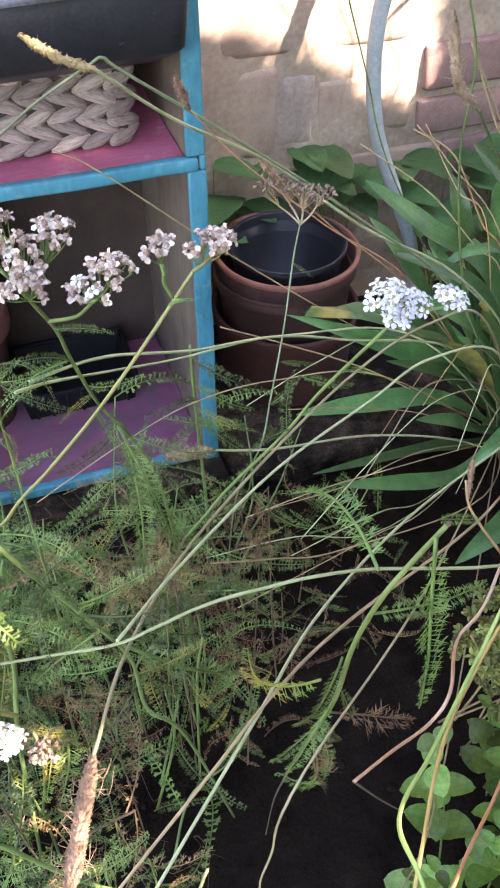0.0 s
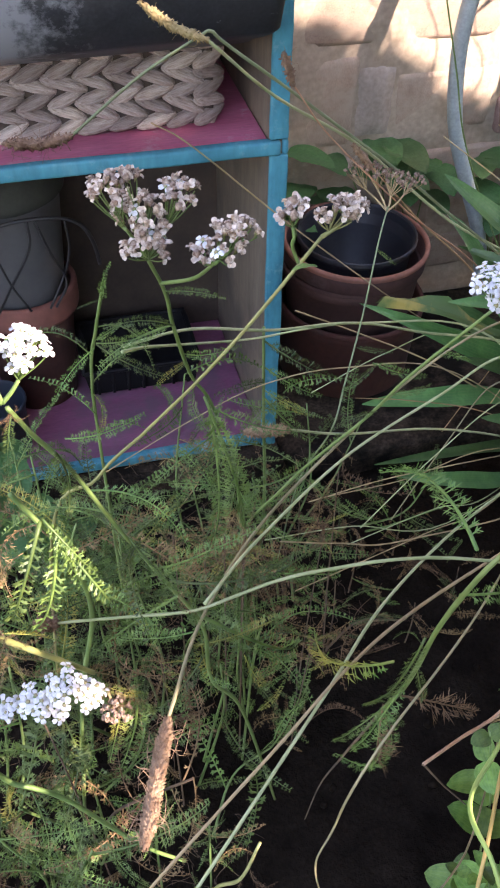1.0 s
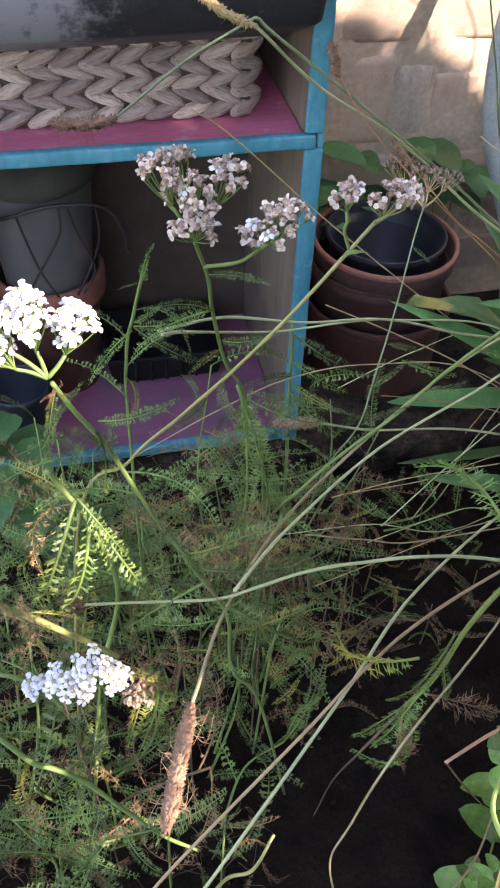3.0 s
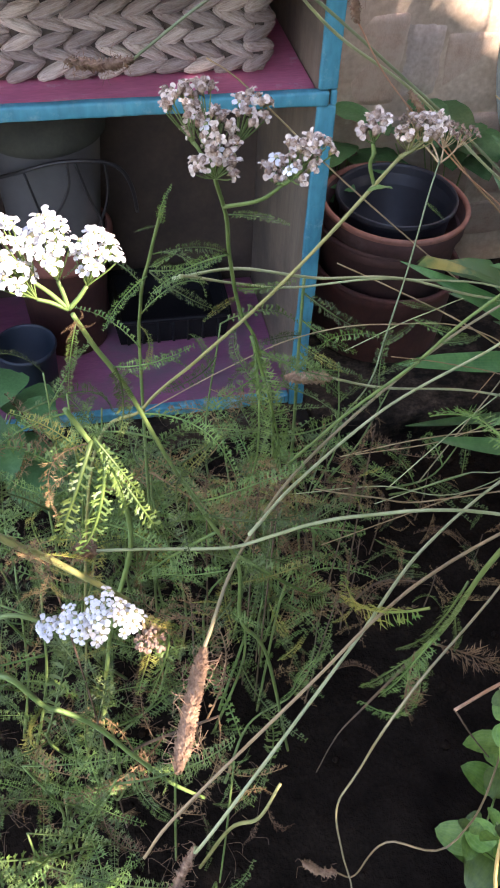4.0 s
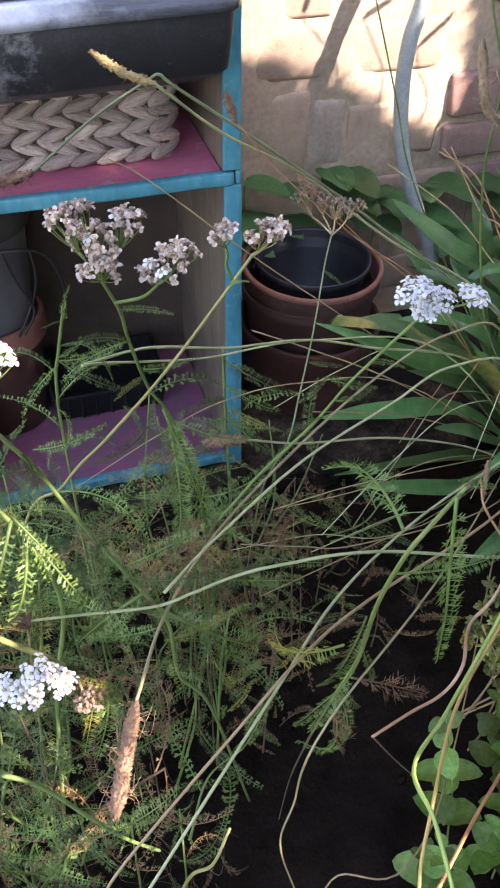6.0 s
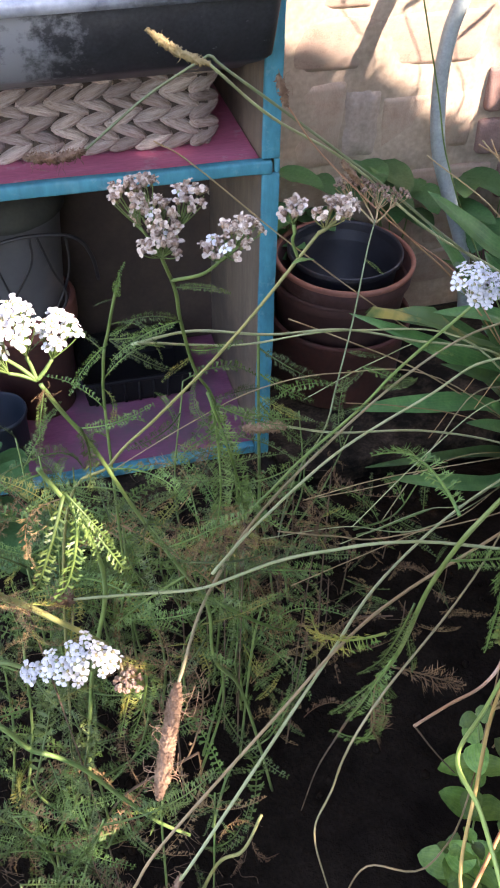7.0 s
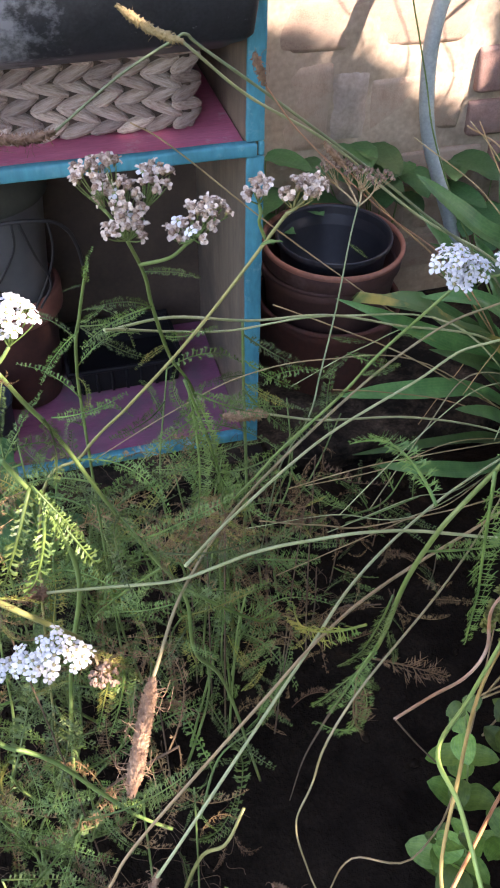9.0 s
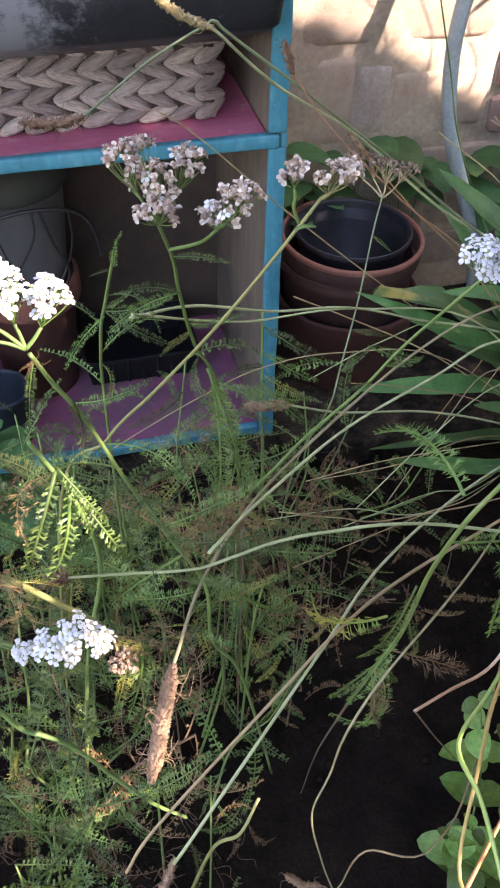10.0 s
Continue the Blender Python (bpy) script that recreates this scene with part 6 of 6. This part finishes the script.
def thatch():
    rnd = random.Random(77)
    bm = bmesh.new()
    for _ in range(1100):
        p = Vector((rnd.uniform(-0.46, 0.26), rnd.uniform(-0.68, -0.06), rnd.uniform(0.0, 0.10) ** 1.2 * 1.4))
        if p.x > 0.04 or p.x > -0.16 and p.y < -0.34:
            continue
        a, ln = rnd.random() * 6.283, rnd.uniform(0.015, 0.05)
        d = Vector((math.cos(a), math.sin(a), rnd.uniform(-0.5, 0.9))) * ln
        k = Vector((rnd.uniform(-1, 1), rnd.uniform(-1, 1), rnd.uniform(-1, 1))) * ln * 0.3
        tube_into(bm, spline([p, p + d * 0.3 + k, p + d * 0.7 - k * 0.8, p + d], 4), 0.00035, 0.0002, 3, cap=False)
    tagged(part("dry_thatch", bm, "thatch"), "dry brown stems and roots tangled over the soil", "dry stems", kind="stuff")


thatch()


def withered_tuft(x, yy, h, n, seed):
    rnd = random.Random(seed)
    t = thing("withered_yarrow", "withered brown tuft of old yarrow leaves on the soil", "dry plant", (x, yy, -0.012), "withered tufts")
    for k in range(n):
        a = rnd.random() * 6.283
        q = Vector((0.02 * math.cos(3 * a), 0.02 * math.sin(3 * a), rnd.uniform(0, h)))
        d = Vector((math.cos(a), math.sin(a), rnd.uniform(-0.2, 0.9))).normalized()
        feather(t, q, q + d * rnd.uniform(0.025, 0.06), "withered" if k % 4 else "yarrow_leaf", k, (rnd.uniform(-1, 1), rnd.uniform(-1, 1), 0.6))
    part("stem", tube([(0, 0, h * 1.1), (0.004, 0.003, h * 0.5), (0, 0, 0)], 0.0006, 0.0010, 6, 5), "thatch", t)


for k, (x, yy, z) in enumerate(((-0.150, -0.458, 0.394), (-0.165, -0.392, 0.326), (-0.066, -0.388, 0.300), (-0.159, -0.438, 0.370), (-0.190, -0.405, 0.340), (-0.140, -0.415, 0.345), (-0.215, -0.50, 0.33), (-0.10, -0.47, 0.27), (-0.290, -0.560, 0.482))):
    frizz = random.Random(300 + k)
    t = thing("withered_yarrow", "rust-brown frizzy withered yarrow leaves clinging to a dry stem", "dry plant", (x, yy, -0.012), "withered tufts")
    part("stem", tube([(0, 0, z + 0.012), (0.006, 0.03, z * 0.5), (0.01, 0.05, 0)], 0.0005, 0.0009, 6, 6), "thatch", t)
    for j in range(15):
        a = 2.4 * j
        q = Vector((0, 0, z + 0.012 - 0.0022 * j))
        d = Vector((math.cos(a), math.sin(a), frizz.uniform(-0.8, 0.5))).normalized()
        feather(t, q, q + d * frizz.uniform(0.014, 0.030), "withered" if j % 5 else "yarrow_yellow", j, (frizz.uniform(-1, 1), frizz.uniform(-1, 1), 0.6))
t = thing("withered_yarrow", "hanging ochre withered yarrow leaf on a dry stem", "dry plant", (0.0, 0.0, 0.0), "withered tufts")
part("stem", tube([(-0.060, -0.387, 0.358), (-0.045, -0.36, 0.15), (-0.03, -0.34, -0.015)], 0.0005, 0.0010, 6, 6), "thatch", t)
for k, (b, e) in enumerate((((-0.0600, -0.3880, 0.3580), (-0.0650, -0.3880, 0.3270)), ((-0.0630, -0.3880, 0.3330), (-0.0710, -0.3880, 0.2980)), ((-0.0690, -0.3880, 0.3050), (-0.0770, -0.3880, 0.2710)))):
    feather(t, b, e, "withered", k)
    feather(t, e, Vector(b).lerp(Vector(e), 0.3) + Vector((0.006, 0, 0)), "withered", k + 1)
for k, (x, yy, h, n) in enumerate(((0.03, -0.25, 0.10, 12), (-0.02, -0.32, 0.12, 12), (0.10, -0.21, 0.08, 10), (0.14, -0.29, 0.06, 8), (-0.08, -0.39, 0.10, 10), (0.07, -0.33, 0.07, 8), (-0.03, -0.22, 0.15, 10))):
    withered_tuft(x, yy, h, n, 200 + k)


# ---- mint, oregano, broad-leaved weed ----
MINT = [blade_mesh("leaf", "mint", w, a, 0.22, 0.05, 10, i, 0.85, 0.6) for i, (w, a) in enumerate(((0.40, 0.06), (0.44, 0.1), (0.37, 0.03)))]


def mint():
    o = Vector((0.124, -0.606, 0))
    p = thing("mint", "leafy green mint with rounded leaves growing from the soil", "plant", o)
    rnd = random.Random(21)
    for k in range(33):
        a, r = rnd.random() * 6.283, 0.145 * math.sqrt(rnd.random())
        top = Vector((r * math.cos(a), r * math.sin(a) * 0.8, rnd.uniform(0.10, 0.245)))
        foot = Vector((top.x * 0.7, top.y * 0.7, 0))
        part("stem", tube([top, top.lerp(foot, 0.5) + Vector((0.006, 0, 0)), foot], 0.0007, 0.0011, 6, 5), "stem_green", p)
        turn = rnd.random() * 3
        n = 5
        for i in range(n):
            q = top.lerp(foot, 0.03 + i * 0.17)
            turn += 1.57 + rnd.uniform(-0.3, 0.3)
            s = (0.013 + 0.008 * i if i < 3 else 0.029) * rnd.uniform(0.8, 1.25)
            for d in (0, math.pi):
                out = Vector((math.cos(turn + d), math.sin(turn + d), rnd.uniform(-0.5, 0.6))).normalized()
                ob = part("leaf", None, None, p, data=MINT[rnd.randrange(3)])
                ob.matrix_basis = aim(q, q + out * s, (rnd.uniform(-0.6, 0.6), rnd.uniform(-0.6, 0.6), 1))


mint()


def oregano():
    o = Vector((0.13, -0.46, 0))
    p = thing("oregano", "oregano gone to seed with greenish brown seed clusters", "plant", o)
    rnd = random.Random(23)
    lobes = []
    for s in range(4):
        bm = bmesh.new()
        heart = bm.verts.new((0, 0, 0))
        n = 15
        for k in range(n):
            z = 1 - 2 * (k + 0.5) / n
            a = 2.4 * k + s
            d = Vector((math.sqrt(1 - z * z) * math.cos(a), math.sqrt(1 - z * z) * math.sin(a), z * 0.8 + rnd.uniform(-0.2, 0.2))).normalized()
            u = d.cross(Vector((0.3, 0.2, 1))).normalized()
            w = u.cross(d).normalized() * rnd.choice((-1, 1))
            ln, wd, cup = rnd.uniform(0.40, 0.58), rnd.uniform(0.15, 0.22), rnd.uniform(0.05, 0.14)
            mid = [heart] + [bm.verts.new(d * ln * f + w * h) for f, h in ((0.45, -cup * 0.5), (0.8, -cup * 0.3), (1.0, cup * 0.5))]
            for side in (-1, 1):
                edge = [bm.verts.new(d * ln * f + u * side * wd * g + w * cup * h) for f, g, h in ((0.40, 0.75, 0.5), (0.70, 1.0, 0.8), (0.93, 0.55, 0.9))]
                bm.faces.new((mid[0], edge[0], mid[1]))
                bm.faces.new((mid[1], edge[0], edge[1], mid[2]))
                bm.faces.new((mid[2], edge[1], edge[2], mid[3]))
        lobes.append(mesh_of("bract_knot", bm, "oregano"))
    for top in ((0.098, -0.48, 0.30), (0.130, -0.52, 0.20), (0.066, -0.50, 0.262), (0.152, -0.48, 0.245), (0.132, -0.47, 0.29), (0.114, -0.50, 0.245), (0.174, -0.50, 0.20)):
        t = Vector(top) - o
        foot = Vector((rnd.uniform(-0.03, 0.03), rnd.uniform(-0.03, 0.03), 0))
        line = [t, t.lerp(foot, 0.5) + Vector((0.01, -0.01, 0.02)), foot]
        part("stem", tube(line, 0.0007, 0.0012, 6, 6), "stalk_straw", p)
        for i in range(17):
            q = t.lerp(foot, rnd.uniform(0, 0.40)) + Vector((rnd.uniform(-0.016, 0.016), rnd.uniform(-0.016, 0.016), rnd.uniform(-0.006, 0.006)))
            s = rnd.uniform(0.009, 0.018)
            ob = part("bract_knot", None, None, p, data=lobes[rnd.randrange(4)])
            ob.matrix_basis = Matrix.Translation(q) @ pose(0, 0, 0, rnd.uniform(0, 360), rnd.uniform(0, 360), 0) @ Matrix.Diagonal((s, s, s, 1))


oregano()


WEED = [blade_mesh("leaf", "weed", w, a, 0.15, 0.05, 10, i, 0.75, 0.65) for i, (w, a) in enumerate(((0.36, 0.06), (0.40, 0.1), (0.33, 0.04)))]


def weed(x, yy, leaves):
    o = Vector((x, yy, 0))
    p = thing("weed", "broad-leaved green weed growing against the wall", "plant", o, "weeds by the wall")
    rnd = random.Random(int(abs(x) * 1000))
    more = [(c[0] + rnd.uniform(-0.035, 0.035), c[1] + rnd.uniform(-0.01, 0.005), c[2] - rnd.uniform(0.02, 0.06)) for c in leaves]
    for c in list(leaves) + more:
        c = Vector(c) - o
        a = rnd.uniform(-2.6, -0.5)
        s = rnd.uniform(0.065, 0.09)
        out = Vector((math.cos(a), math.sin(a), rnd.uniform(-0.25, 0.1))).normalized()
        q = c - out * s * 0.5
        part("leaf_stalk", tube([q, Vector((q.x * 0.6, q.y * 0.6, q.z * 0.6)), (rnd.uniform(-0.01, 0.01), rnd.uniform(-0.01, 0.01), 0)], 0.0009, 0.0013, 6, 5), "stem_green", p)
        ob = part("leaf", None, None, p, data=WEED[rnd.randrange(3)])
        ob.matrix_basis = aim(q, q + out * s)


weed(0.10, 0.30, [(0.135, 0.30, 0.252), (0.09, 0.27, 0.205), (0.06, 0.285, 0.18), (0.17, 0.31, 0.235)])
weed(0.30, 0.29, [(0.245, 0.295, 0.255), (0.30, 0.295, 0.222), (0.275, 0.28, 0.25), (0.34, 0.29, 0.20), (0.22, 0.30, 0.22)])
weed(0.46, 0.27, [(0.43, 0.28, 0.217), (0.48, 0.15, 0.187), (0.40, 0.25, 0.19), (0.45, 0.22, 0.16), (0.50, 0.27, 0.22), (0.39, 0.27, 0.225)])
weed(0.58, 0.26, [(0.56, 0.28, 0.225), (0.60, 0.27, 0.25), (0.53, 0.24, 0.19), (0.63, 0.25, 0.20), (0.57, 0.20, 0.21)])


weed(-0.40, -0.07, [(-0.33, -0.08, 0.10), (-0.36, -0.11, 0.08), (-0.31, -0.12, 0.06), (-0.37, -0.05, 0.12), (-0.34, -0.15, 0.07), (-0.39, -0.12, 0.13)])


# ---- unseen leaf screen added behind and beside the viewer: it shades the corner, sun comes through its gaps ----
def hedge():
    rnd = np.random.default_rng(8)
    s = np.array(SUN)
    out = np.array((s[0], s[1], 0)) / np.hypot(s[0], s[1])
    along = np.array((-out[1], out[0], 0))
    # holes left in the screen along sun rays to the spots meant to be lit
    gaps = [((-0.265, -0.573, 0.650), 0.022), ((-0.262, -0.556, 0.530), 0.016), ((-0.248, -0.557, 0.515), 0.010), ((-0.278, -0.557, 0.505), 0.012), ((-0.257, -0.586, 0.461), -0.003), ((-0.224, -0.601, 0.437), 0.000), ((-0.2325, -0.626, 0.441), 0.004), ((-0.241, -0.650, 0.443), 0.001), ((-0.165, -0.323, 0.665), -0.005),
            ((-0.21, -0.645, 0.375), -0.009), ((-0.095, -0.672, 0.425), 0.006), ((-0.06, -0.68, 0.345), 0.010), ((-0.100, -0.712, 0.364), 0.008), ((-0.19, -0.66, 0.27), -0.006),
            ((-0.330, -0.623, 0.222), 0.002), ((-0.305, -0.625, 0.218), 0.002), ((-0.285, -0.623, 0.215), 0.004), ((-0.273, -0.623, 0.165), -0.002), ((-0.195, -0.62, 0.150), -0.004), ((-0.29, -0.60, 0.34), -0.006), ((-0.243, -0.562, 0.372), -0.002), ((-0.240, -0.561, 0.408), -0.006), ((-0.241, -0.59, 0.270), -0.006)]
    n = 100000
    c = np.array((0.0, -0.1, 0)) + out * rnd.uniform(1.15, 1.6, (n, 1)) + along * rnd.uniform(-1.5, 1.3, (n, 1)) + np.array((0, 0, 1)) * rnd.uniform(0.02, 2.5, (n, 1))
    keep = c[:, 2] < 2.4 + 0.1 * np.sin(9 * c[:, 0])
    for g, r in gaps:
        d = c - np.array(g)
        keep &= np.linalg.norm(d - (d @ s)[:, None] * s, axis=1) > r + 0.018
    w = c + s * ((WALL_Y - c[:, 1]) / s[1])[:, None]
    low = np.interp(w[:, 0], (-0.2, 0.098, 0.211, 0.337, 0.437, 0.455, 0.47), (0.50, 0.445, 0.415, 0.335, 0.285, 0.32, 0.9))
    keep &= ~((w[:, 2] > low - 0.014) & (w[:, 2] < 1.0) & (w[:, 0] > -0.2) & (w[:, 0] < 0.47))
    c = c[keep]
    n = len(c)
    q = rnd.normal(size=(n, 3))
    q /= np.linalg.norm(q, axis=1)[:, None]
    p = np.cross(q, rnd.normal(size=(n, 3)))
    p /= np.linalg.norm(p, axis=1)[:, None]
    size = rnd.uniform(0.020, 0.034, (n, 1))
    verts = np.stack([c - q * size, c + p * size * 0.5, c + q * size, c - p * size * 0.5], 1).reshape(-1, 3)
    me = bpy.data.meshes.new("hedge")
    me.from_pydata(verts.tolist(), [], [(4 * i, 4 * i + 1, 4 * i + 2, 4 * i + 3) for i in range(n)])
    me.materials.append(M["hedge"])
    tagged(new("hedge", me), "unseen leafy green screen added to shade the corner of the garden", "hedge", kind="stuff")


hedge()


# ---- bricks ----
def brick_mesh(seed):
    rnd = random.Random(seed)
    bm = box((-0.104, 0, -0.033), (0.104, 0.09, 0.033), 0.007, 2)
    off = Vector((seed * 3.1, 0, 0))
    for v in bm.verts:
        v.co = Vector((v.co.x / 0.208, v.co.y / 0.09, v.co.z / 0.066))
        v.co += noise.noise_vector(v.co * 2.2 + off) * 0.05
    return bm


def bricks():
    kinds = {m: [mesh_of("brick", brick_mesh(s), m) for s in range(5)] for m in ("brick", "brick_red")}
    rnd = random.Random(31)
    rows = [(0.02, 0.082), (0.094, 0.158), (0.170, 0.234), (0.246, 0.306), (0.318, 0.380), (0.394, 0.460), (0.474, 0.538), (0.550, 0.614), (0.626, 0.690), (0.702, 0.766), (0.778, 0.842), (0.854, 0.918), (0.93, 0.994), (1.006, 1.07), (1.082, 1.146), (1.158, 1.222), (1.234, 1.298), (1.31, 1.374), (1.386, 1.45)]
    spans = []
    for i, (z0, z1) in enumerate(rows):
        x = -1.55 + 0.1125 * (i % 2)
        while x < 2.1:
            spans.append([x, x + 0.208, z0, z1])
            x += 0.2255
    fixed = [[0.268, 0.418, 0.262, 0.352], [0.005, 0.205, 0.250, 0.378], [0.118, 0.412, 0.392, 0.466], [0.430, 0.645, 0.318, 0.384], [0.430, 0.645, 0.250, 0.304]]
    for x0, x1, z0, z1 in fixed + [s for s in spans if not any(s[0] < f[1] and s[1] > f[0] and s[2] < f[3] and s[3] > f[2] for f in fixed)]:
        m = "brick_red" if x0 > 0.41 else "brick"
        ob = part("brick", None, None, garden_wall, data=kinds[m][rnd.randrange(5)])
        ob.matrix_basis = pose((x0 + x1) / 2, WALL_Y + (-0.0040 if m == "brick_red" else 0.0022) + rnd.uniform(-0.0015, 0.002), (z0 + z1) / 2, rnd.uniform(-1, 1), rnd.uniform(-0.8, 0.8), rnd.uniform(-0.6, 0.6)) @ Matrix.Diagonal((x1 - x0, 0.09, z1 - z0, 1))


bricks()


def mortar_patch(x0, x1, z0, z1, seed):
    """A trowelled smear of mortar standing a little proud of the joint."""
    bm = bmesh.new()
    n, m = 12, 16
    grid = []
    for j in range(m + 1):
        row = []
        for i in range(n + 1):
            u, v = i / n, j / m
            edge = min(1.0, 5 * min(u, 1 - u, v, 1 - v) + 0.25 * noise.noise((u * 4 + seed, v * 4, 1)))
            row.append(bm.verts.new((x0 + (x1 - x0) * (u + 0.06 * noise.noise((v * 5, seed, u))), WALL_Y + 0.006 - 0.0075 * max(0.0, edge) ** 0.5 + 0.002 * noise.noise((u * 9, v * 9, seed)), z0 + (z1 - z0) * v)))
        grid.append(row)
    for a, b in zip(grid, grid[1:]):
        for i in range(n):
            bm.faces.new((a[i], a[i + 1], b[i + 1], b[i]))
    part("mortar_patch", bm, "mortar_pale", garden_wall, "pale trowelled mortar")


mortar_patch(0.208, 0.262, 0.262, 0.362, 1)
